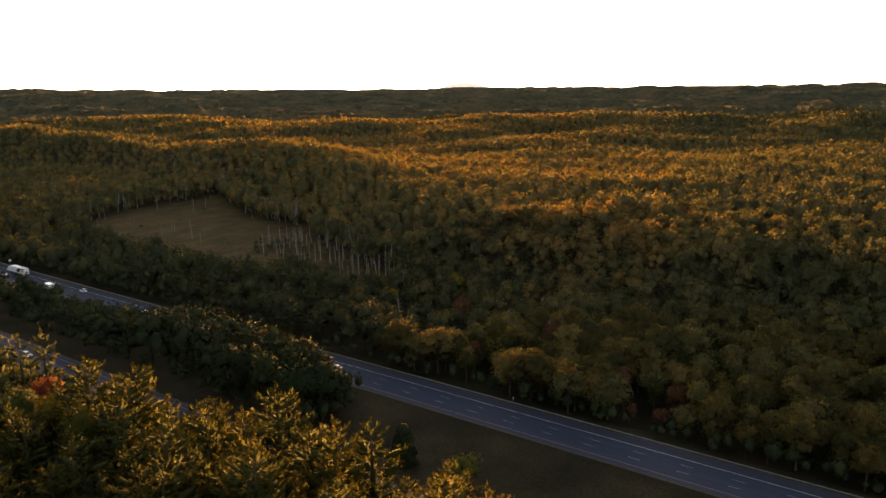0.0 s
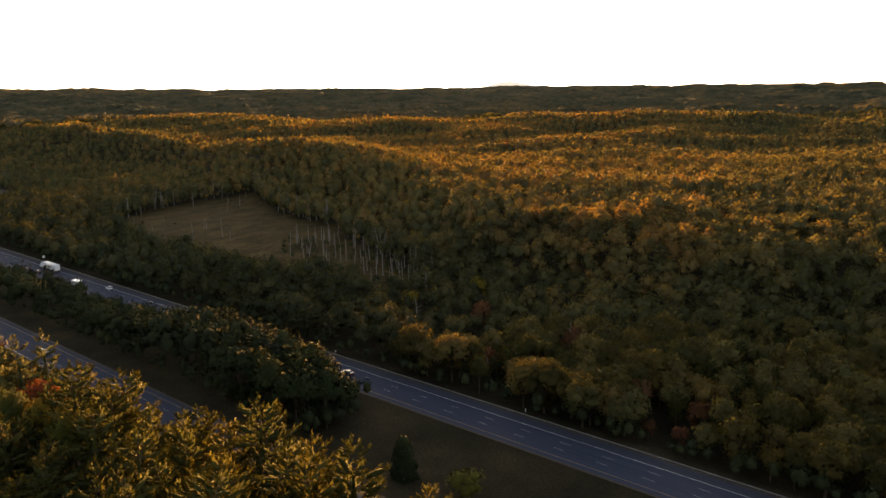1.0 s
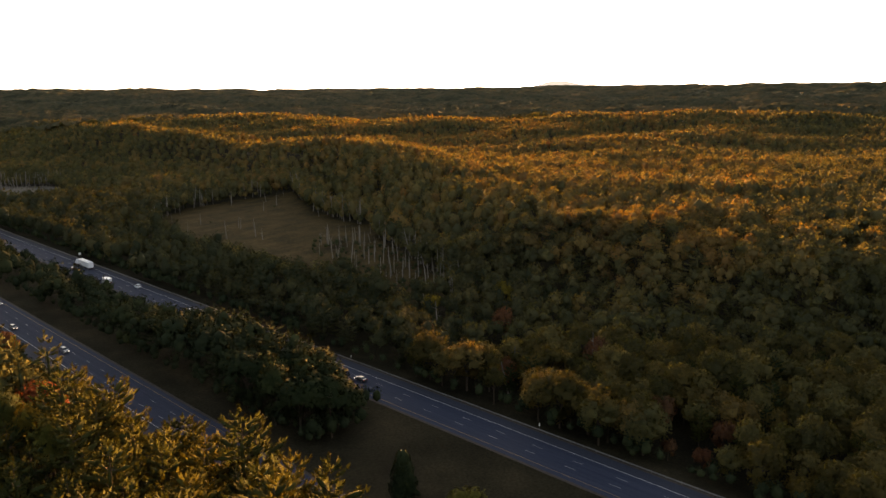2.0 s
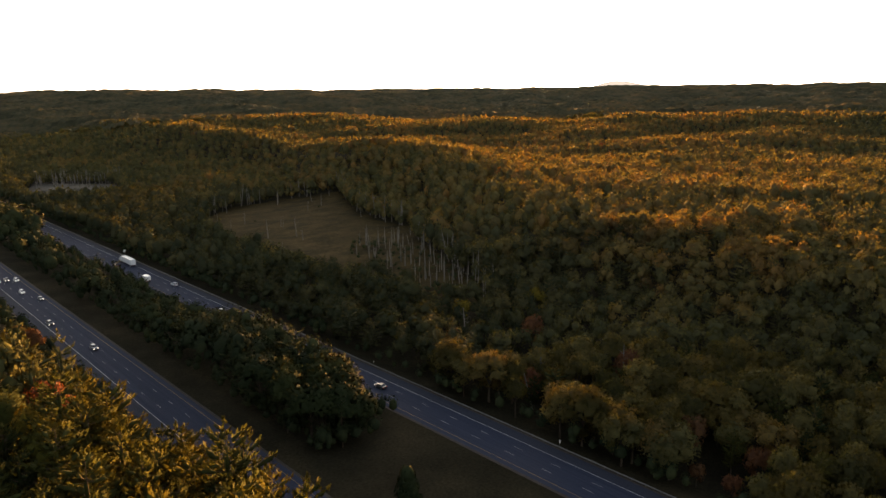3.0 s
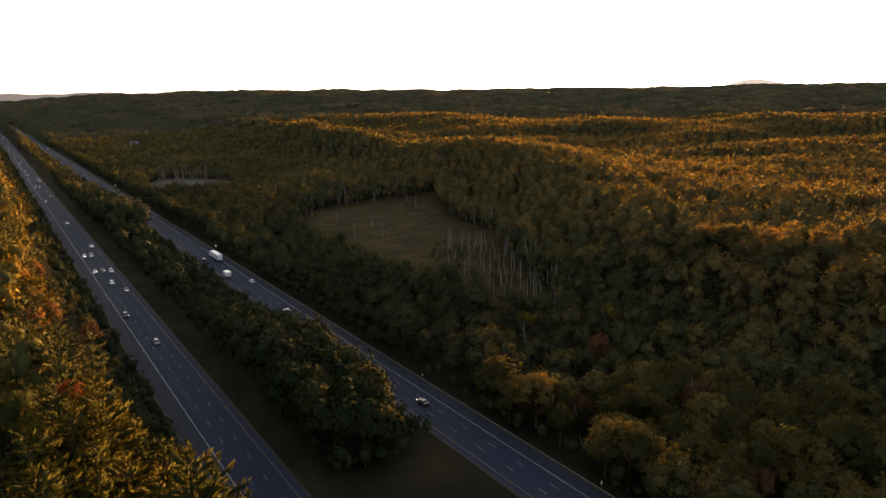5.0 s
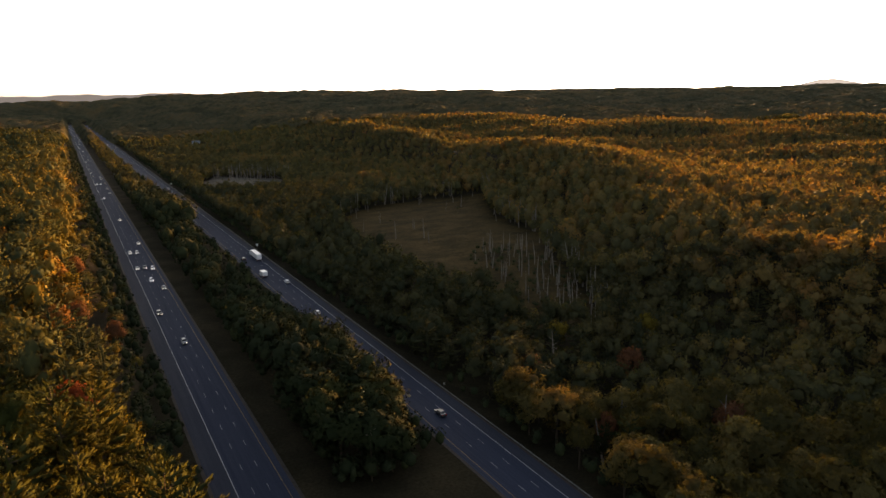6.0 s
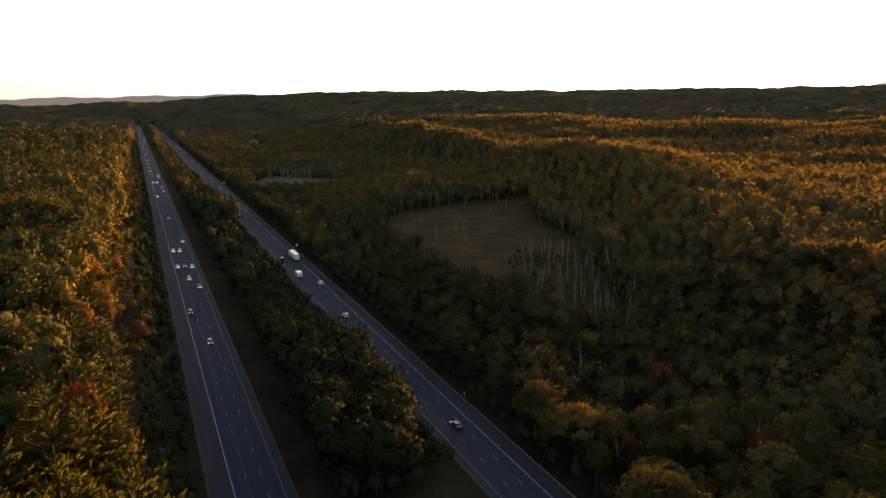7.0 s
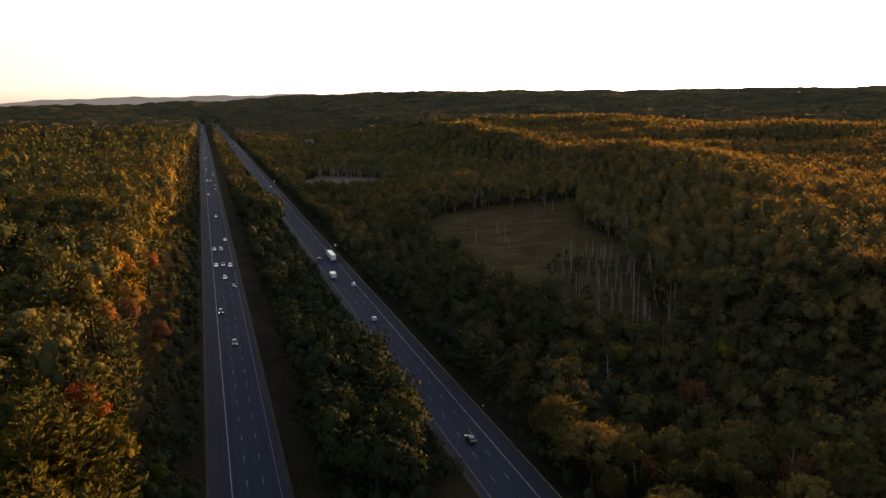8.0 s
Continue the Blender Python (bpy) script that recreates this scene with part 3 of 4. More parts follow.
def height_of(z, x, y, rng):
    """Tree height by zone."""
    h = np.where(z == 1, rng.uniform(15.5, 25, x.shape) + (3.5 + rng.uniform(0, 1.5, x.shape)) * sstep(240, 190, y) * sstep(50, 62, x) + 3.2 * waves(x, y, 24, 33) * sstep(150, 190, y), np.where(z == 2, rng.uniform(16.5, 22, x.shape) - 5.5 * sstep(205, 270, y) - 3 * sstep(150, 138, y) + 5 * sstep(500, 525, y) * sstep(640, 600, y), rng.uniform(11.5, 17.0, x.shape)))
    h = h + 2.0 * waves(x, y, 120, 12)
    # tall pines stand back from the road, low trees fill the bank's foot
    e = 8 * sstep(135, 100, y) - 2.0 * sstep(105, 135, y) * sstep(230, 180, y)
    e = e - 8.5 * sstep(150, 250, y) + (3.5 * waves(x, y, 38, 71) + rng.normal(size=x.shape) * 1.8) * sstep(140, 200, y)
    h = np.where(z == 1, 6.5 + (h + 0.25 * np.maximum(e, 0) - 6.5) * sstep(84, 74, x - e), h)
    return np.where(z == 7, rng.uniform(5, 12, x.shape), np.where(z == 9, rng.uniform(3, 8, x.shape), np.where(z == 8, rng.uniform(1.5, 4, x.shape), h)))


# single maples that have turned, among the green
TURNED = [(68.0, 167.0, 17.5, "scarlet"), (71.5, 340.0, 13.0, "red"), (62.5, 312.0, 18.0, "amber"), (64.0, 234.0, 18.5, "amber"), (71.0, 352.0, 12.0, "red"), (70.0, 251.0, 16.0, "red"), (80.5, 236.0, 12.0, "red"), (69.0, 300.0, 16.0, "gold"), (60.5, 449.0, 18.0, "amber"), (64.0, 520.0, 16.0, "red"), (41.0, 394.0, 20.0, "amber"), (57.0, 428.0, 18.0, "amber"), (66.0, 566.0, 16.0, "amber"),
           (189.0, 56.0, 12.0, "red"), (191.7, 74.0, 13.0, "red"), (179.0, 57.0, 8.0, "red"),
          (179.5, 66.0, 7.0, "red"), (192.3, 163.5, 14.0, "red"), (187.0, 123.5, 12.0, "red"), (220.0, 151.0, 15.0, "red"), (247.0, 172.5, 15.0, "gold"), (219.5, 187.0, 14.0, "gold"), (214.0, 108.0, 15.0, "red"), (127.5, 164.0, 18.5, "belt")]
NEAR = 172.0
rng = np.random.RandomState(7)
ax, ay = scatter(-40, 100, 10, 330, 7.4, 1)
bx, by = scatter(101, 320, -20, 330, 6.9, 5)
mx, my = scatter(120, 150, 136, 330, 5.8, 9)
bx, by = bx[bx > 160], by[bx > 160]
tx, ty = np.concatenate([ax, mx, bx]), np.concatenate([ay, my, by])
tz = zone(tx, ty)
th = height_of(tz, tx, ty, rng)
pick = (tz > 0) & in_view(tx, ty) & (nearness(tx, ty) < NEAR)
for x, y, h, kind in TURNED:
    pick &= np.hypot(tx - x, ty - y) > (8.5 if kind == "scarlet" else 5.5)
pick &= np.hypot(tx - 126.0, ty - 134.0) > 6.0
TREES = list(zip(tx[pick], ty[pick], tz[pick], th[pick]))
firsts = {}
for x, y, z, h in TREES:
    u = rng.uniform()
    gold = waves(x, y, 45, 31)
    if z == 1:
        kind = "white_pine" if u < (0.9 if y < 140 else 0.72 - 0.3 * (gold > 0.35)) * (1 - 0.4 * (y > 190)) else "oak_tree"
    else:
        kind = "white_pine" if u < (0.05 if z == 2 else 0.16) else ("oak_tree" if u < 0.42 else ("maple_tree" if u < 0.72 else "ash_tree"))
    tint = "pine" if kind == "white_pine" else "broad"
    if kind != "white_pine":
        v = rng.uniform()
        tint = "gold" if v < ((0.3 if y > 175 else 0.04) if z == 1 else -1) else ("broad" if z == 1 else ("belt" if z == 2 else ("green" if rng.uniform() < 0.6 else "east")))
    i = rng.randint(5) + 5 * (nearness(x, y) < 72) if kind == "white_pine" else rng.randint(6)
    key = (kind, i, tint)
    at = Matrix.Translation((x, y, float(land(x, y)))) @ Matrix.Rotation(rng.uniform(0, 6.28), 4, "Z")
    if key not in firsts:
        w, c = (pine_protos if kind == "white_pine" else broad_protos)[i]
        lab = {"pine": "tall white pine with upswept plumes of needles", "broad": "leafy broadleaf tree with dull green autumn crown", "green": "round-crowned broadleaf tree still dark green", "belt": "dark green broadleaf tree in the belt between carriageways", "east": "round-crowned broadleaf tree turning brown and amber", "gold": "broadleaf tree with golden autumn leaves"}[tint]
        ob = tree_thing(kind, w, c, M[tint], lab)
        ob["group"] = "roadside trees"
        firsts[key] = ob
    else:
        ob = copy_thing(firsts[key], Matrix())
    base_h = 22.0 if kind == "white_pine" else 15.0
    s = (h if kind == "white_pine" else min(h, 19.5 if z != 2 else 18.5)) / base_h
    wide = s * rng.uniform(0.78, 1.08) if kind == "white_pine" else max(0.75, min(1.2, s)) * rng.uniform(0.78, 1.2) * (0.82 if z == 1 else 1.0)
    ob.matrix_basis = at @ Matrix.Diagonal((wide, wide, s, 1))
for x, y, h, kind in TURNED:
    w, c = broad_protos[int(x) % 6]
    lab = {"scarlet": "maple with scarlet autumn leaves among the pines", "red": "small maple with rust-red autumn leaves", "gold": "maple with golden yellow autumn leaves", "amber": "maple with amber and orange autumn leaves", "belt": "round-crowned maple still dark green"}[kind]
    ob = tree_thing("maple_tree", w, c, M[kind], lab)
    wide = (h / 15) * (0.75 if kind == "red" else 0.85)
    ob.matrix_basis = Matrix.Translation((x, y, float(land(x, y)))) @ Matrix.Rotation(x, 4, "Z") @ Matrix.Diagonal((wide, wide, h / 15, 1))


# ---- the woods farther off, joined ----
def mid_broad(seed, lobes, per, size, inner):
    """A broadleaf tree of the middle distance, of unit height."""
    w, (v, t, n, solid) = broad_mesh(seed, 15.0, 5.3, lobes, per, size, inner)
    return v / (1, 1, 15.0), t, n, solid


def mid_pine(seed):
    """A pine of the middle distance, of unit height."""
    w, (v, t, n, solid) = pine_mesh(seed, 22.0, 4.4, 7, 5, 5.0, 1.05, 0.55)
    return v / (1, 1, 22.0), t, n, solid


def shrub_template(seed, count):
    """A low shrub of unit height: a small dense heart under many leaf sprays."""
    r = np.random.RandomState(seed)
    v = ICO_V * r.uniform(0.85, 1.12, (12, 1)) * (3.6, 3.6, 0.26) + (0, 0, 0.6)
    n = unit_rand(r, count)
    n[:, 2] = np.abs(n[:, 2])
    c = n * (4.7, 4.7, 5.6) + (0, 0, 9.3)
    L = r.uniform(1.4, 2.3, count)
    cv, cq = sprays(c, r.normal(size=(count, 3)), n + r.normal(size=(count, 3)) * 0.3, L, L * 0.8)
    return crown_of(cv / (1, 1, 15.0), cq, np.repeat(unit(n + (0, 0, 0.2)), 3, 0), [(v, ICO_T, unit(ICO_V + (0, 0, 0.2)))])


def dome_template(seed, pointed, fringe, leaf=1.0):
    """A treetop some way off: a lumpy dome with soft lobes, fringed with leaf sprays."""
    r = np.random.RandomState(seed)
    f = r.normal(size=(5, 3)) * 2.6
    lump = 1 + 0.085 * np.sin(ICO2_V @ f.T + r.uniform(0, 6, 5)).sum(1, keepdims=True) + r.uniform(-0.05, 0.05, (len(ICO2_V), 1))
    v = ICO2_V * lump * (4.7, 4.7, 5.6) + (0, 0, 9.2)
    if pointed:
        v[:, :2] *= 0.95 - 0.62 * np.clip((v[:, 2:3] - 6.5) / 8.5, 0, 1)
    face = np.cross(v[ICO2_T[:, 1]] - v[ICO2_T[:, 0]], v[ICO2_T[:, 2]] - v[ICO2_T[:, 0]])
    n = np.zeros_like(v)
    for k in range(3):
        np.add.at(n, ICO2_T[:, k], face)
    n = unit(unit(n) + (0, 0, 0.12))
    core = v[:12]
    t = ICO_T[core[ICO_T].mean(1)[:, 2] > (5.2 if leaf < 1.2 else 7.4)]
    pick = r.choice(np.nonzero(v[:, 2] > 5)[0], fringe)
    L = r.uniform(1.3, 2.1, fringe) * leaf
    cv, cq = sprays(v[pick] + r.normal(size=(fringe, 3)) * (0.6, 0.6, 0.45), r.normal(size=(fringe, 3)), n[pick] + r.normal(size=(fringe, 3)) * 0.35, L, L * 0.85)
    core = (core - (0, 0, 8.5)) * 0.8 + (0, 0, 8.5)
    soft = unit(n[pick] + r.normal(size=(fringe, 3)) * 0.14)
    return crown_of(cv / (1, 1, 15.0), cq, np.repeat(soft, 3, 0), [(core / (1, 1, 15.0), t, n[:len(core)])])


def woods(name, x, y, z, templates, pine_share, seed, mat, label):
    """Many trees as one mesh: each tree a turned, scaled copy of one of the templates."""
    r = np.random.RandomState(seed)
    n = len(x)
    h = height_of(z, x, y, r)
    z = np.asarray(z)
    g = land(x, y)
    pine = r.uniform(size=n) < np.where(z == 1, 0.62 - 0.3 * sstep(230, 480, y), pine_share)
    # Light is put into tone: warm sunward, duller beyond, roadside and down the bank.
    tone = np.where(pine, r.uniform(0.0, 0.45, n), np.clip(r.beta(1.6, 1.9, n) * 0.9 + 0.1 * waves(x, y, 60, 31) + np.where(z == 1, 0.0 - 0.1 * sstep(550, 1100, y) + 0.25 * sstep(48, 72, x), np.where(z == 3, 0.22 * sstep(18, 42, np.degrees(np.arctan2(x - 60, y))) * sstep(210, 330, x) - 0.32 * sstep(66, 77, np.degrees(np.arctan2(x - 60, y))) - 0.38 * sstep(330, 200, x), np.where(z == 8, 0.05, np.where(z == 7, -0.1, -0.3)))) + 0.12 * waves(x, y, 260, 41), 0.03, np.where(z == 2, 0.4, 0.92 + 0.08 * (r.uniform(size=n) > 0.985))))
    which = np.where(pine, r.randint(0, len(templates[0]), n), 100 + r.randint(0, len(templates[1]), n))
    V, T, TN, NN, SO, off = [], [], [], [], [], 0
    for code in np.unique(which):
        tv, tt, tn, ts = templates[0][code] if code < 100 else templates[1][code - 100]
        idx = np.nonzero(which == code)[0]
        a = r.uniform(0, 6.28, len(idx))
        w = r.uniform(0.7, 1.15, len(idx)) * np.clip(h[idx] / 16, 0.3, 1.2) * np.where(z[idx] == 1, np.where(code < 100, 1.0, 1.18), 1.0)
        ca, sa = np.cos(a) * w, np.sin(a) * w
        P = np.empty((len(idx), len(tv), 3))
        P[:, :, 0] = x[idx, None] + ca[:, None] * tv[:, 0] - sa[:, None] * tv[:, 1]
        P[:, :, 1] = y[idx, None] + sa[:, None] * tv[:, 0] + ca[:, None] * tv[:, 1]
        P[:, :, 2] = g[idx, None] + h[idx, None] * tv[:, 2]
        o = off + np.arange(len(idx))[:, None, None] * len(tv)
        T.append((tt[None] + o).reshape(-1, 3))
        V.append(P.reshape(-1, 3))
        R = np.empty_like(P)
        R[:, :, 0] = np.cos(a)[:, None] * tn[:, 0] - np.sin(a)[:, None] * tn[:, 1]
        R[:, :, 1] = np.sin(a)[:, None] * tn[:, 0] + np.cos(a)[:, None] * tn[:, 1]
        R[:, :, 2] = tn[:, 2]
        NN.append(R.reshape(-1, 3))
        SO.append(np.tile(ts, len(idx)))
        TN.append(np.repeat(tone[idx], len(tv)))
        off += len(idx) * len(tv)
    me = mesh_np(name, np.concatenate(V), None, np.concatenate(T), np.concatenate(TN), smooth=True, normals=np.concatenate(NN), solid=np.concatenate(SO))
    return tagged(link(name, me, mat), label, "forest", kind="stuff")


def band(d0, d1, s, seed, reach):
    x, y = scatter(-reach * 0.45, reach, -20, reach, s, seed)
    z = zone(x, y)
    for a, b, h, kind in TURNED:
        z = np.where(np.hypot(x - a, y - b) < 5.0, 0, z)
    # the sunlit west bank keeps its finer trees farther out
    d = nearness(x, y) - np.where(z == 1, 190 * sstep(185, 430, nearness(x, y)), 0)
    k = (z > 0) & (d >= d0) & (d < d1) & in_view(x, y, 20) & ((z != 1) | (waves(x, y, 3.1, 19) > -0.3))
    return x[k], y[k], z[k]


A = ([mid_pine(60 + k) for k in range(3)], [mid_broad(70 + k, 8, 26, 1.15, 0.5) for k in range(6)])
# the sunlit bank shows its leaves more finely
F = (A[0], [mid_broad(76 + k, 9, 30, 0.95, 0.46) for k in range(5)])
B = ([dome_template(80 + k, True, 70, 0.85) for k in range(4)], [dome_template(90 + k, False, 80, 0.85) for k in range(6)])
C = ([dome_template(100 + k, True, 20, 1.3) for k in range(3)], [dome_template(110 + k, False, 23, 1.3) for k in range(5)])
S = ([shrub_template(105, 28)], [shrub_template(116 + k, 34) for k in range(4)])
D = ([dome_template(120 + k, True, 7, 2.1) for k in range(4)], [dome_template(130 + k, False, 7, 2.2) for k in range(6)])
for trees, kinds, seed, west, east in ((band(NEAR, 330, 6.9, 2, 620), A, 11, "stuff", "stuff_east"), (band(330, 680, 8.0, 3, 920), B, 12, "stuff", "stuff_east")):
    x, y, z = trees
    # Woods near the road get the leaf colour with shade put in.
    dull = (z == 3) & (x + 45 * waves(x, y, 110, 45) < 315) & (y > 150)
    for mask, mat, label in ((z == 1, west, "sunlit mixed autumn woods of pine and oak on the bank"), (z == 2, "belt_far", "dark green belt of trees between the carriageways"), (dull, "stuff_shaded", "dense dull green woods of mixed trees near the road, darkened for shade"), ((z == 3) & ~dull, east, "dense mixed autumn woods of dull green and amber trees")):
        woods("forest", x[mask], y[mask], z[mask], F if kinds is A and mat in (west, "belt_far") else kinds, 0.3 if mat == "stuff_shaded" else 0.16, seed + int(mask[0]), M[mat], label)
x, y, z = band(680, 1300, 10.4, 4, 1400)
for mask, mat in ((z == 1, "far_west"), (z != 1, "far")):
    woods("forest", x[mask], y[mask], z[mask], C, 0.16, 13 + int(mask[0]), M[mat], "distant autumn forest canopy on rolling land")
x, y, z = band(1300, 1740, 10.5, 6, 1800)
for mask, mat in ((z == 1, "far_west"), (z != 1, "far")):
    woods("forest", x[mask], y[mask], z[mask], D, 0.16, 16 + int(mask[0]), M[mat], "distant autumn forest canopy on rolling land")

# the woods go on behind and beside the flight, out of sight
x, y = scatter(-260, 420, -340, 40, 12.5, 61)
z = zone(x, y)
close = (x > -70) & (x < 150) & (y > -120)
k = (z > 0) & ~in_view(x, y, 14) & ~close
woods("forest", x[k], y[k], np.minimum(z[k], 3), C, 0.3, 62, M["mid_west"], "mixed autumn woods of pine and oak beside the motorway")

x, y = scatter(-70, 150, -120, 44, 8.2, 65)
z = zone(x, y)
k = (z > 0) & (~in_view(x, y, 14) | (y < 9))
woods("forest", x[k], y[k], z[k], F, 0.3, 66, M["stuff"], "mixed autumn woods of pine and oak below the flight")

x, y = scatter(-620, 700, -640, 420, 22.0, 63)
z = zone(x, y)
k = (z > 0) & ~in_view(x, y, 20) & ((x < -262) | (x > 422) | (y < -342) | ((y > 38) & (x < 60)))
woods("forest", x[k], y[k], np.minimum(z[k], 3), D, 0.3, 64, M["far"], "mixed autumn woods of pine and oak beside the motorway")

# low thickets along the edges of the woods and the banks
def strip(xa, xb, y0, y1, n, seed):
    r = np.random.RandomState(seed)
    return r.uniform(xa, xb, n), y0 + (y1 - y0) * r.uniform(0, 1, n) ** 1.3


sx, sy = (np.concatenate(c) for c in zip(strip(80, 91.5, 60, 330, 260, 1), strip(119.5, 123, 136, 330, 70, 2), strip(143, 149, 138, 330, 90, 3), strip(170.8, 174.5, -10, 330, 120, 4), strip(121, 138, 135.5, 142, 26, 44)))
mx, my = strip(232, 300, 200, 352, 210, 21)
keep = inside(MARSH, mx, my) & (mx > 226 + (my - 200) * 0.3)
ex, ey = [], []
r = np.random.RandomState(77)
for poly, lo in ((MARSH, 2), (POND, 0)):
    mid = np.mean(poly, 0)
    for p, q in zip(poly, poly[1:] + poly[:1]):
        n = int(math.dist(p, q) / 2.6)
        for k in range(n):
            s = (k + r.uniform()) / n
            c = np.array(p) * (1 - s) + np.array(q) * s
            c = c + (c - mid) / np.linalg.norm(c - mid) * r.uniform(-3, 12)
            ex.append(c[0]), ey.append(c[1])
bx, by = strip(222, 302, 852, 884, 90, 23)
ex, ey = ex + list(bx), ey + list(by)
px, py = strip(188, 280, 640, 740, 300, 22)
keep2 = inside(POND, px, py)
sx, sy = np.concatenate([sx, mx[keep], px[keep2], [278.0, 341.0]]), np.concatenate([sy, my[keep], py[keep2], [465.0, 478.0]])
sz = np.where(inside(MARSH, sx, sy) | inside(POND, sx, sy), 8, 9)
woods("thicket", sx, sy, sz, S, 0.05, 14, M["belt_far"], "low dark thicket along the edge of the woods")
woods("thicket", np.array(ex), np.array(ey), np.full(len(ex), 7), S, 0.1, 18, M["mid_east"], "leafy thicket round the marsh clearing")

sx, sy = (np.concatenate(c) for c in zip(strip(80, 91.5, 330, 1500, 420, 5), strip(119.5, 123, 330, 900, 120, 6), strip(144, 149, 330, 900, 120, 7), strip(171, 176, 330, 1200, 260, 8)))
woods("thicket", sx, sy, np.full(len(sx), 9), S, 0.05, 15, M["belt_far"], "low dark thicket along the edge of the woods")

# the canopy beyond, to the skyline: one uneven sheet of treetops
ra = np.radians(np.arange(-24, 96, 0.25))
rr = [1640.0]
while rr[-1] < 4780:
    rr.append(rr[-1] * 1.0055)
RA, RR = np.meshgrid(ra, np.array(rr), indexing="ij")
rng = np.random.RandomState(21)
RA = RA + rng.uniform(-0.4, 0.4, RA.shape) * radians(0.25)
RR = RR * (1 + rng.uniform(-0.0022, 0.0022, RR.shape))
CX, CY = 60 + RR * np.sin(RA), RR * np.cos(RA)
top = np.where(zone(CX, CY) == 0, -1.5, 6 + rng.uniform(0, 13, CX.shape) + 5 * waves(CX, CY, 170, 51))
cv = np.stack([CX, CY, land(CX, CY) + top], -1).reshape(-1, 3)
ct = np.clip(rng.beta(1.2, 1.4, len(cv)) * 0.8 + 0.1 + 0.3 * waves(cv[:, 0], cv[:, 1], 230, 52), 0, 1)
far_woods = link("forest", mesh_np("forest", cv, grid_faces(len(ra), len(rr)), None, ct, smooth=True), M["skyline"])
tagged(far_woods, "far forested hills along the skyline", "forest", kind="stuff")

r = np.random.RandomState(150)
n = 1100
u, a = 1 - np.sqrt(r.uniform(0, 1, n)), r.uniform(0, 6.28, n)
rad = 3.7 * (1 - u) ** 0.5 * (0.86 + 0.14 * np.sin(a * 5 + u * 20)) + 0.1
pos = np.stack([np.cos(a) * rad, np.sin(a) * rad, 0.3 + 11.7 * u], -1)
nor = np.stack([np.cos(a), np.sin(a), np.full(n, 0.4)], -1) + r.normal(size=(n, 3)) * 0.35
size = r.uniform(0.6, 1.1, n)
core = [(ICO2_V * (2.9 - 0.45 * k, 2.9 - 0.45 * k, 2.4) + (0, 0, 2.0 + 2.3 * k), ICO2_T, ICO2_V) for k in range(4)]
cv, cq = sprays(pos, np.stack([r.normal(size=n) * 0.4, r.normal(size=n) * 0.4, np.ones(n)], -1), nor, size, size * 0.6)
cedar = tree_thing("cedar_tree", tube([(0, 0, -0.6), (0, 0, 6), (0, 0, 11)], (0.3, 0.2, 0.05)), crown_of(cv, cq, unit(np.repeat(nor, 3, 0)), core), M["belt"], "lone dark conical evergreen on the grass median")
cedar.matrix_basis = Matrix.Translation((121.0, 102.0, 0.8))
w, c = broad_mesh(151, 7.0, 5.2, 22, 36, 0.8)
bush = tree_thing("bush", w, c, M["broad"], "rounded dull green bush on the grass median")
bush["category"] = "bush"
bush.matrix_basis = Matrix.Translation((124.5, 86.0, 0.8)) @ Matrix.Diagonal((1, 1, 0.75, 1))


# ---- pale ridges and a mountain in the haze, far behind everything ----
# The haze is put into the colour: a black hill with a pale glow.
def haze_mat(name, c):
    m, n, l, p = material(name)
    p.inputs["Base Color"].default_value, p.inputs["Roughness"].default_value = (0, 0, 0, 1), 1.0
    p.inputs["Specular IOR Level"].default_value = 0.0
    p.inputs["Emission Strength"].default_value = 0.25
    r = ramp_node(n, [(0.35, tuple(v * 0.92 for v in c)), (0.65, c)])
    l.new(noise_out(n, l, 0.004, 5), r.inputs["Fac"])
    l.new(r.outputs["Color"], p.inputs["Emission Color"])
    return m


def far_ridge(name, az0, az1, top, mat, label, dist):
    """A long hill seen in outline: a slope that falls towards the viewer, with its crest height given by azimuth."""
    az = np.arange(az0, az1 + 0.01, 0.2)
    h = np.array([top(q) for q in az])
    a = np.radians(az)
    rows = [np.stack([60 + (dist - 60 * k) * np.sin(a), (dist - 60 * k) * np.cos(a), h * (1 - 0.18 * k * k) - 4 * k], -1) for k in range(3)] + [np.stack([60 + (dist - 150) * np.sin(a), (dist - 150) * np.cos(a), np.full(len(a), -30.0)], -1)]
    v = np.stack(rows, 1).reshape(-1, 3)
    ob = link(name, mesh_np(name, v, grid_faces(len(az), 4), smooth=True), mat)
    return tagged(ob, label, "hills", kind="structure")


def left_top(q):
    return 92 + 34 * float(sstep(-17, -6, q)) * float(sstep(20, 8, q)) + 4 * math.sin(q * 1.1) + 2 * math.sin(q * 3.1 + 1)


def peak_top(q):
    return 60 + 66 * math.exp(-((q - 55.7) / 2.2) ** 2) + 22 * math.exp(-((q - 58.8) / 2.4) ** 2)


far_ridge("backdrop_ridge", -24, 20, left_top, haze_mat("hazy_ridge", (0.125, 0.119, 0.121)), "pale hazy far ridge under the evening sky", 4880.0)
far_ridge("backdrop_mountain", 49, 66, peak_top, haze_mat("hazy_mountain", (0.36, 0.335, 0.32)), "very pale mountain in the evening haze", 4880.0)


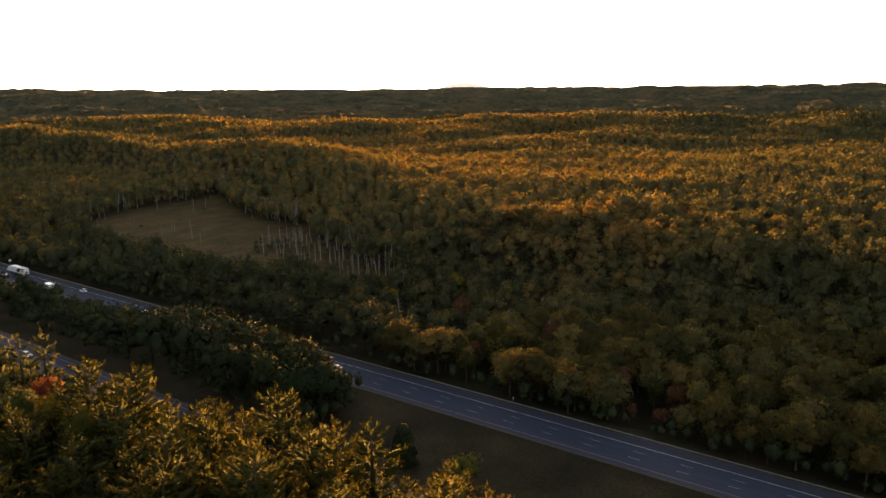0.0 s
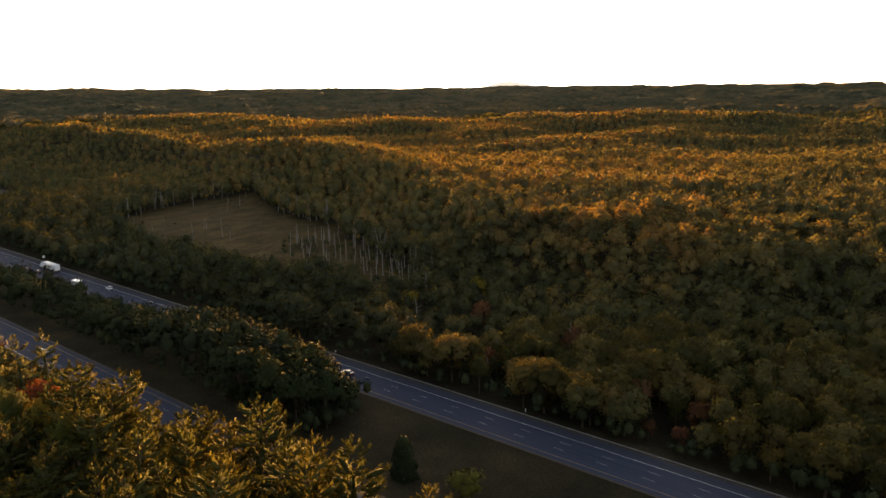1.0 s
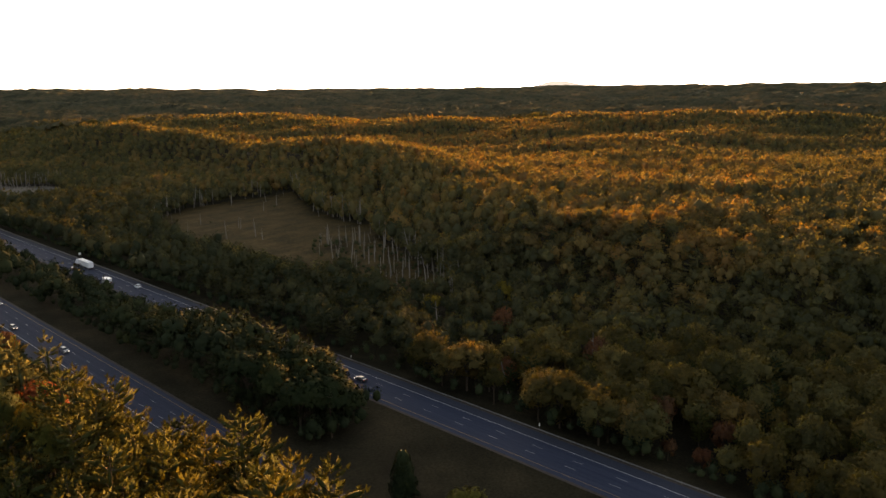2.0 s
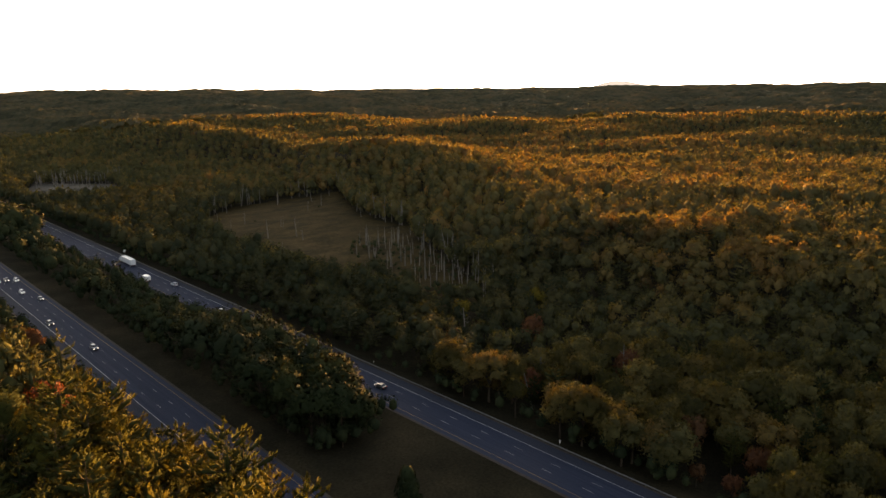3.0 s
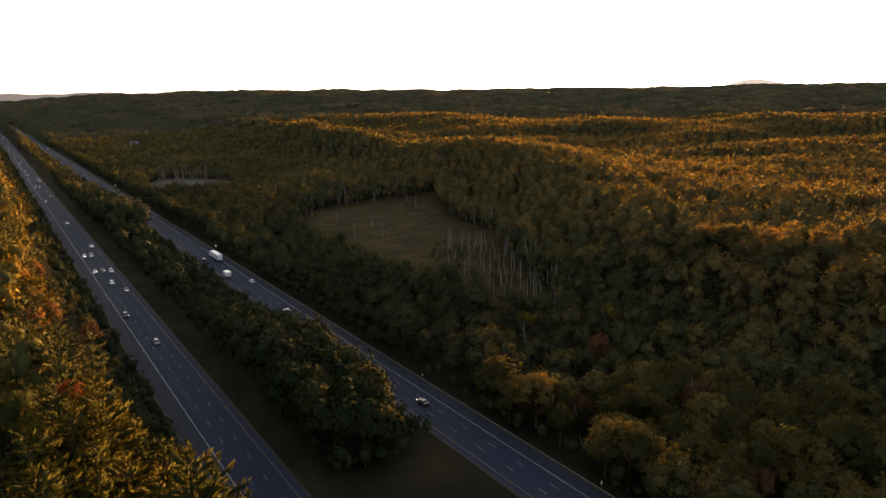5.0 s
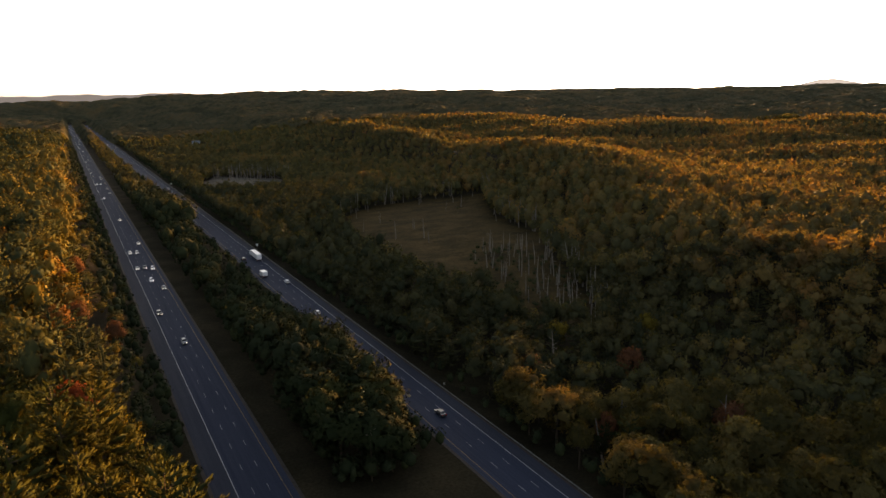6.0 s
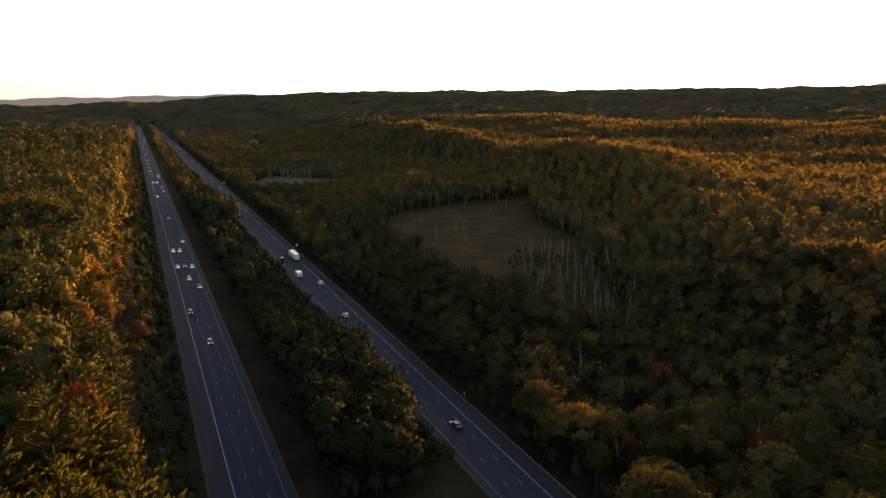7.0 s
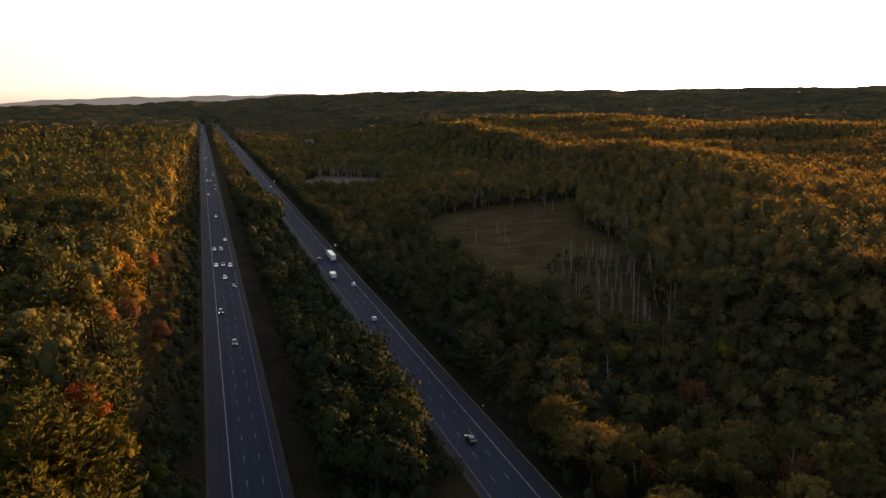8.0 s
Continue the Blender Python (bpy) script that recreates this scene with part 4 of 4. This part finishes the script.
# ---- vehicles ----
def loft(sections, cap=True):
    """A body through cross-sections along y: each section is (y, half width, z bottom, z top, tuck)."""
    bm = bmesh.new()
    rings = []
    for y, w, z0, z1, tuck in sections:
        ring = [(-w, z0), (-w, z0 + (z1 - z0) * 0.55), (-w * tuck, z1), (w * tuck, z1), (w, z0 + (z1 - z0) * 0.55), (w, z0)]
        rings.append([bm.verts.new((x, y, z)) for x, z in ring])
    for a, b in zip(rings, rings[1:]):
        for i in range(6):
            j = (i + 1) % 6
            bm.faces.new((a[i], a[j], b[j], b[i]))
    bm.faces.new(rings[0][::-1])
    bm.faces.new(rings[-1])
    bmesh.ops.recalc_face_normals(bm, faces=bm.faces)
    bmesh.ops.bevel(bm, geom=bm.edges[:], offset=0.04, segments=1, affect="EDGES")
    return bm


def disc(x0, x1, y, z, r, sides=14):
    bm = bmesh.new()
    bmesh.ops.create_cone(bm, cap_ends=True, segments=sides, radius1=r, radius2=r, depth=x1 - x0, matrix=Matrix.Translation(((x0 + x1) / 2, y, z)) @ Matrix.Rotation(math.pi / 2, 4, "Y"))
    return bm


def pane(corners):
    """A thin sheet of glass set just proud of a flat panel, a little smaller than it."""
    mid = sum(corners, Vector()) / 4
    n = (corners[1] - corners[0]).cross(corners[3] - corners[0]).normalized()
    bm = bmesh.new()
    low = [bm.verts.new(mid + (c - mid) * 0.9 - n * 0.02) for c in corners]
    top = [bm.verts.new(mid + (c - mid) * 0.9 + n * 0.012) for c in corners]
    bm.faces.new(top)
    for i in range(4):
        bm.faces.new((low[i], low[(i + 1) % 4], top[(i + 1) % 4], top[i]))
    return bm


def wheels(root, ys, half, r):
    for y in ys:
        for s in (-1, 1):
            t = part("wheel", disc(min(s * half, s * (half - 0.22)), max(s * half, s * (half - 0.22)), y, r, r), M["rubber"], root)
            part("rim", disc(min(s * half, s * (half + 0.015)), max(s * half, s * (half + 0.015)), y, r, r * 0.62, 10), M["alloy"], t, "metal rim")


def lamps(root, yf, yb, w, z):
    for s in (-1, 1):
        part("headlight", box_bm(s * w - 0.2, s * w + 0.2, yf - 0.04, yf + 0.06, z - 0.08, z + 0.08, 0.02), M["headlight"], root, "lit headlight")
        part("taillight", box_bm(s * w - 0.14, s * w + 0.14, yb - 0.05, yb + 0.04, z + 0.05, z + 0.3, 0.02), M["taillight"], root, "red tail light")


def car(style, colour, label):
    """A car that points along +y, standing on z = 0."""
    root = new({"sedan": "car", "suv": "sport_utility_vehicle", "pickup": "pickup_truck"}[style])
    tagged(root, label, "car")
    p = PAINT[colour]
    tall = 0.0 if style == "sedan" else 0.22
    part("body", loft([(-2.32, 0.78, 0.42, 0.9 + tall * 0.6, 0.9), (-2.1, 0.88, 0.3, 1.0 + tall, 0.92), (-0.9, 0.91, 0.26, 1.02 + tall, 0.94), (0.9, 0.91, 0.26, 0.98 + tall, 0.94), (2.0, 0.88, 0.28, 0.86 + tall, 0.9), (2.3, 0.74, 0.4, 0.72 + tall, 0.86)]), p, root)
    if style == "sedan":
        g0, g1, r0, r1, zt = -1.75, 1.15, -1.0, 0.35, 1.44
    elif style == "suv":
        g0, g1, r0, r1, zt = -2.2, 1.05, -1.9, 0.3, 1.72
    else:
        g0, g1, r0, r1, zt = -0.55, 1.15, -0.4, 0.45, 1.78
    zb = 0.98 + tall
    bm = bmesh.new()
    lo = [bm.verts.new(c) for c in ((-0.8, g0, zb - 0.02), (0.8, g0, zb - 0.02), (0.8, g1, zb - 0.02), (-0.8, g1, zb - 0.02))]
    hi = [bm.verts.new(c) for c in ((-0.64, r0, zt - 0.05), (0.64, r0, zt - 0.05), (0.64, r1, zt - 0.05), (-0.64, r1, zt - 0.05))]
    bm.faces.new(hi)
    for i in range(4):
        bm.faces.new((lo[i], lo[(i + 1) % 4], hi[(i + 1) % 4], hi[i]))
    bm.faces.new(lo[::-1])
    part("cabin", bm, p, root)
    L = [Vector(c) for c in ((-0.8, g0, zb), (0.8, g0, zb), (0.8, g1, zb), (-0.8, g1, zb))]
    H = [Vector(c) for c in ((-0.64, r0, zt - 0.06), (0.64, r0, zt - 0.06), (0.64, r1, zt - 0.06), (-0.64, r1, zt - 0.06))]
    for i, name in enumerate(("rear_window", "side_window", "windscreen", "side_window")):
        part(name, pane([L[i], L[(i + 1) % 4], H[(i + 1) % 4], H[i]]), M["glass"], root, "dark tinted glass")
    part("roof", box_bm(-0.66, 0.66, r0 - 0.05, r1 + 0.05, zt - 0.06, zt, 0.025), p, root)
    for s in (-1, 1):
        part("mirror", box_bm(s * 0.98 - 0.1, s * 0.98 + 0.1, g1 - 0.45, g1 - 0.3, zb, zb + 0.13, 0.03), p, root)
    part("bumper", box_bm(-0.78, 0.78, 2.2, 2.36, 0.32, 0.52, 0.04), M["trim"], root, "black lower bumper")
    part("bumper", box_bm(-0.78, 0.78, -2.38, -2.25, 0.38, 0.58, 0.04), M["trim"], root, "black lower bumper")
    if style == "pickup":
        part("cargo_bed", box_bm(-0.7, 0.7, -2.2, -0.62, 1.19, 1.245, 0.02), M["trim"], root, "black load bed cover")
    if style == "suv":
        for s in (-1, 1):
            part("roof_rail", box_bm(s * 0.58 - 0.025, s * 0.58 + 0.025, r0, r1, zt + 0.02, zt + 0.06, 0.01), M["trim"], root)
    wheels(root, (-1.38, 1.4), 0.9, 0.34)
    lamps(root, 2.24, -2.3, 0.6, 0.66 + tall * 0.7)
    return root


def lorry(length, cab_colour, label, name="semi_truck"):
    """A tractor with a white box trailer that points along +y."""
    root = new(name)
    tagged(root, label, "truck")
    box0 = -length / 2
    box1 = length / 2 - (5.2 if name == "semi_truck" else 2.4)
    part("cargo_box", box_bm(-1.28, 1.28, box0, box1, 1.1, 4.0 if name == "semi_truck" else 3.3, 0.04), PAINT["white"], root, "plain white cargo box")
    part("chassis", box_bm(-0.9, 0.9, box0 + 0.4, length / 2 - 0.5, 0.75, 1.09, 0.03), M["trim"], root)
    f = length / 2
    if name == "semi_truck":
        part("sleeper", box_bm(-1.2, 1.2, f - 4.3, f - 2.9, 1.1, 3.5, 0.15), PAINT[cab_colour], root)
        part("cab", loft([(f - 2.9, 1.15, 0.9, 2.9, 0.9), (f - 1.9, 1.15, 0.9, 2.8, 0.86), (f - 1.5, 1.1, 0.8, 1.9, 0.9), (f, 0.95, 0.7, 1.7, 0.88)]), PAINT[cab_colour], root)
        part("windscreen", box_bm(-0.95, 0.95, f - 1.9, f - 1.72, 1.95, 2.65, 0.04), M["glass"], root, "dark windscreen")
        wheels(root, (box0 + 1.2, box0 + 2.5, f - 4.6, f - 3.4, f - 0.9), 1.22, 0.5)
    else:
        part("cab", loft([(f - 2.4, 1.0, 0.5, 2.3, 0.88), (f - 1.5, 1.0, 0.45, 2.3, 0.84), (f - 1.0, 1.0, 0.45, 1.5, 0.9), (f, 0.9, 0.45, 1.2, 0.86)]), PAINT[cab_colour], root)
        part("windscreen", box_bm(-0.8, 0.8, f - 1.35, f - 1.15, 1.5, 2.15, 0.04), M["glass"], root, "dark windscreen")
        wheels(root, (box0 + 1.3, f - 0.9), 1.0, 0.4)
    lamps(root, f + 0.02, box0, 0.75, 0.95)
    return root


AWAY, TOWARD = 0.0, math.pi
SEEN = [
    # the eastern carriageway, driving away
    ("sedan", "black", 158.8, 161, AWAY), ("suv", "silver", 158.8, 272, AWAY), ("suv", "white", 162.2, 329, AWAY), ("suv", "black", 155.3, 392, AWAY),
    ("sedan", "grey", 158.8, 640, AWAY), ("sedan", "white", 162.2, 760, AWAY), ("suv", "grey", 155.3, 905, AWAY), ("sedan", "silver", 158.8, 1480, AWAY), ("suv", "white", 162.2, 1510, AWAY), ("sedan", "white", 155.3, 1630, AWAY),
    # the western carriageway, coming on
    ("suv", "grey", 103.7, 258, TOWARD), ("suv", "black", 100.1, 301, TOWARD), ("sedan", "grey", 107.2, 344, TOWARD), ("suv", "white", 103.7, 362, TOWARD),
    ("suv", "white", 107.2, 389, TOWARD), ("pickup", "grey", 103.7, 393, TOWARD), ("sedan", "white", 100.1, 393, TOWARD), ("suv", "white", 100.1, 437, TOWARD),
    ("suv", "silver", 103.7, 436, TOWARD), ("sedan", "white", 107.2, 466, TOWARD), ("sedan", "silver", 103.7, 569, TOWARD), ("suv", "white", 100.1, 836, TOWARD), ("sedan", "silver", 107.2, 914, TOWARD),
]
rng = np.random.RandomState(15)
for k in range(26):
    SEEN.append((("sedan", "suv")[k % 2], ("white", "silver", "white", "grey", "white")[k % 5], (100.1, 103.7, 107.2)[rng.randint(3)], 1150 + 70 * k + rng.uniform(-25, 25), TOWARD))
for k in range(9):
    SEEN.append((("suv", "sedan")[k % 2], ("white", "silver", "grey")[k % 3], (100.1, 103.7, 107.2)[rng.randint(3)], 700 + 48 * k + rng.uniform(-18, 18), TOWARD))
made = {}
for style, colour, x, y, turn in SEEN:
    z = (WEST if x < 130 else EAST)["z"] + 0.10
    if (style, colour) not in made:
        made[style, colour] = car(style, colour, {"sedan": "saloon car", "suv": "tall estate car", "pickup": "pickup truck"}[style].join((colour + " ", " driving on the motorway")))
        made[style, colour]["group"] = "motorway traffic"
        ob = made[style, colour]
    else:
        ob = copy_thing(made[style, colour], Matrix())
    ob.matrix_basis = Matrix.Translation((x, y, z)) @ Matrix.Rotation(turn, 4, "Z")
truck = lorry(20.0, "white", "white articulated lorry with a plain box trailer")
truck.location = (162.2, 394, 0.10)
van = lorry(7.6, "white", "small white box van driving on the motorway", "box_van")
van.location = (155.3, 348, 0.10)


# ---- roadside furniture ----
rail = new("guard_rail")
tagged(rail, "long galvanised steel guard rail on short posts", "guard rail")
post_me = bpy.data.meshes.new("post")
b = box_bm(-0.06, 0.06, -0.08, 0.08, -0.6, 0.72, 0.01, 1)
b.to_mesh(post_me)
b.free()
post_me.materials.append(M["steel"])
RX = 168.0
zs = np.array([0.44, 0.5, 0.56, 0.6, 0.64, 0.7, 0.76])
xo = np.array([0.0, -0.07, -0.07, 0.0, -0.07, -0.07, 0.0])
ys = np.arange(-200, 1400, 8.0)
pv = np.array([(RX - 0.12 + x, y, z) for y in ys for x, z in zip(xo, zs)])
beam = link("beam", mesh_np("beam", pv, grid_faces(len(ys), 7)), M["steel"], rail, "folded steel beam")
mod = beam.modifiers.new("thick", "SOLIDIFY")
mod.thickness = 0.03
for y in np.arange(0, 500, 3.81):
    p = link("post", post_me, None, rail)
    p.location = (RX, y, 0)


def marker(x, y, z, h, w, hh, mat, label):
    root = new("road_sign")
    tagged(root, label, "sign")
    part("post", box_bm(-0.04, 0.04, -0.03, 0.03, -0.5, h, 0.01, 1), M["steel"], root, "thin steel post")
    part("panel", box_bm(-w / 2, w / 2, -0.055, -0.032, h - hh, h + 0.05, 0.008, 1), mat, root)
    root.location = (x, y, z)


marker(169.0, 98.4, -0.1, 1.9, 0.45, 0.8, M["sign"], "small pale marker plate on a steel post")
marker(169.0, 178.0, -0.1, 1.5, 0.3, 0.5, M["sign"], "small pale marker plate on a steel post")
marker(169.2, 418.0, -0.1, 3.4, 1.3, 1.3, M["sign"], "pale square road sign on a post")
marker(169.2, 790.0, -0.1, 3.4, 1.5, 1.4, M["sign"], "pale square road sign on a post")

# dead standing trunks round the marsh
rng = np.random.RandomState(33)


def snag(seed, h):
    r = np.random.RandomState(seed)
    bend = r.uniform(-0.4, 0.4, 2)
    pieces = [tube([(0, 0, -0.5), (bend[0] * 0.4, bend[1] * 0.4, h * 0.5), (bend[0], bend[1], h)], (0.24, 0.17, 0.05), 6)]
    for k in range(r.randint(3, 8)):
        z = h * r.uniform(0.35, 0.92)
        a = r.uniform(0, 6.28)
        ln = r.uniform(0.6, 2.2)
        pieces.append(tube([(0, 0, z), (np.cos(a) * ln, np.sin(a) * ln, z + r.uniform(0.2, 1.2))], (0.06, 0.015), 4))
    return joined(pieces)


SNAG_ME = [mesh_np("dead_tree", *snag(s, 10.0), smooth=True) for s in range(7)]
spots = []
while len(spots) < 170:
    x, y = rng.uniform(222, 400), rng.uniform(195, 550)
    wet = inside(MARSH, x, y)
    rim_e = not wet and (inside(MARSH, x - 8, y - 3) or inside(MARSH, x - 3, y - 10))
    swamp = wet and y < 340 and x > 232 + (y - 200) * 0.25
    if (swamp and rng.uniform() < 0.55) or (rim_e and rng.uniform() < 0.95) or (wet and rng.uniform() < 0.03):
        spots.append((x, y))
for k in range(46):
    spots.append((rng.uniform(224, 330), rng.uniform(846, 876)))
for k in range(30):
    spots.append((rng.uniform(216, 292), rng.uniform(826, 846)))
spots += [(182.5, 119.0), (196.0, 128.0), (212.0, 108.0), (206.0, 171.0)]
for x, y in spots:
    ob = link("dead_tree", SNAG_ME[rng.randint(7)], M["snag"])
    tagged(ob, "bleached bare dead trunk standing in the marsh", "dead tree", "dead trees")
    s = (rng.uniform(0.7, 1.3) if inside(MARSH, x, y) else rng.uniform(1.1, 1.7)) if x > 213 else 1.45
    ob.matrix_basis = Matrix.Translation((x, y, float(land(x, y)) + 0.3)) @ Matrix.Rotation(rng.uniform(0, 6.28), 4, "Z") @ Matrix.Rotation(rng.normal() * 0.09, 4, "X") @ Matrix.Diagonal((s * 1.1, s * 1.1, s * rng.uniform(0.8, 1.15), 1))

# a dying tree at the end of the median belt: only its bleached fork shows among the leaves
fork = new("dead_tree")
tagged(fork, "half-dead tree with a bleached bare fork at the belt's edge", "dead tree")
link("trunk", mesh_np("trunk", *tube([(0, 0, -1), (0.1, 0, 5), (0, 0, 10.5)], (0.22, 0.16, 0.1)), smooth=True), M["bark"], fork)
limbs = [tube([(0, 0, 10.4), (0.2, -0.3, 12.0), (0.1, -0.5, 14.2)], (0.1, 0.08, 0.02), 5), tube([(0.2, -0.3, 12.0), (0.9, -0.8, 13.2), (1.3, -0.8, 14.4)], (0.07, 0.05, 0.015), 5), tube([(0.1, -0.1, 11.2), (-0.8, -0.5, 12.3), (-1.4, -0.6, 12.6)], (0.06, 0.045, 0.015), 5)]
link("branch", mesh_np("branch", *joined(limbs), smooth=True), M["snag_pale"], fork, "bleached bare fork")
fork.location = (128.0, 137.2, float(land(128.0, 137.2)))


# a lone house among the far trees: only its upper storey and roof clear the leaves
house = new("house")
tagged(house, "pale two-storey house with blue-grey gable roof among trees", "house")
part("wall", box_bm(-7.5, 7.5, -4.5, 4.5, -1, 7.2), M["siding"], house)
bm = bmesh.new()
low = [[bm.verts.new((x, y, 7.1)) for y in (-5.1, 5.1)] for x in (-8, 8)]
ridge = [bm.verts.new((x, 0, 11.4)) for x in (-8, 8)]
bm.faces.new((low[0][0], low[1][0], ridge[1], ridge[0]))
bm.faces.new((low[1][1], low[0][1], ridge[0], ridge[1]))
for k in (0, 1):
    bm.faces.new((low[k][0], ridge[k], low[k][1]))
bm.faces.new((low[0][0], low[0][1], low[1][1], low[1][0]))
bmesh.ops.recalc_face_normals(bm, faces=bm.faces)
roof = part("roof", bm, M["shingle"], house, "blue-grey gable roof")
part("chimney", box_bm(2.6, 3.6, 0.4, 1.4, 9.2, 12.4, 0.03, 1), M["bark"], roof, "brown brick chimney")
for z in (1.2, 4.4):
    for x in (-5.2, -1.7, 1.7, 5.2):
        w = part("window", box_bm(x - 0.6, x + 0.6, -4.56, -4.48, z, z + 1.6, 0.02, 1), M["sign"], house, "white-framed window")
        part("pane", box_bm(x - 0.5, x + 0.5, -4.58, -4.55, z + 0.1, z + 1.5), M["glass"], w, "dark glass pane")
house.matrix_basis = Matrix.Translation((307.0, 1484.0, float(land(307.0, 1484.0)))) @ Matrix.Rotation(-0.2, 4, "Z")
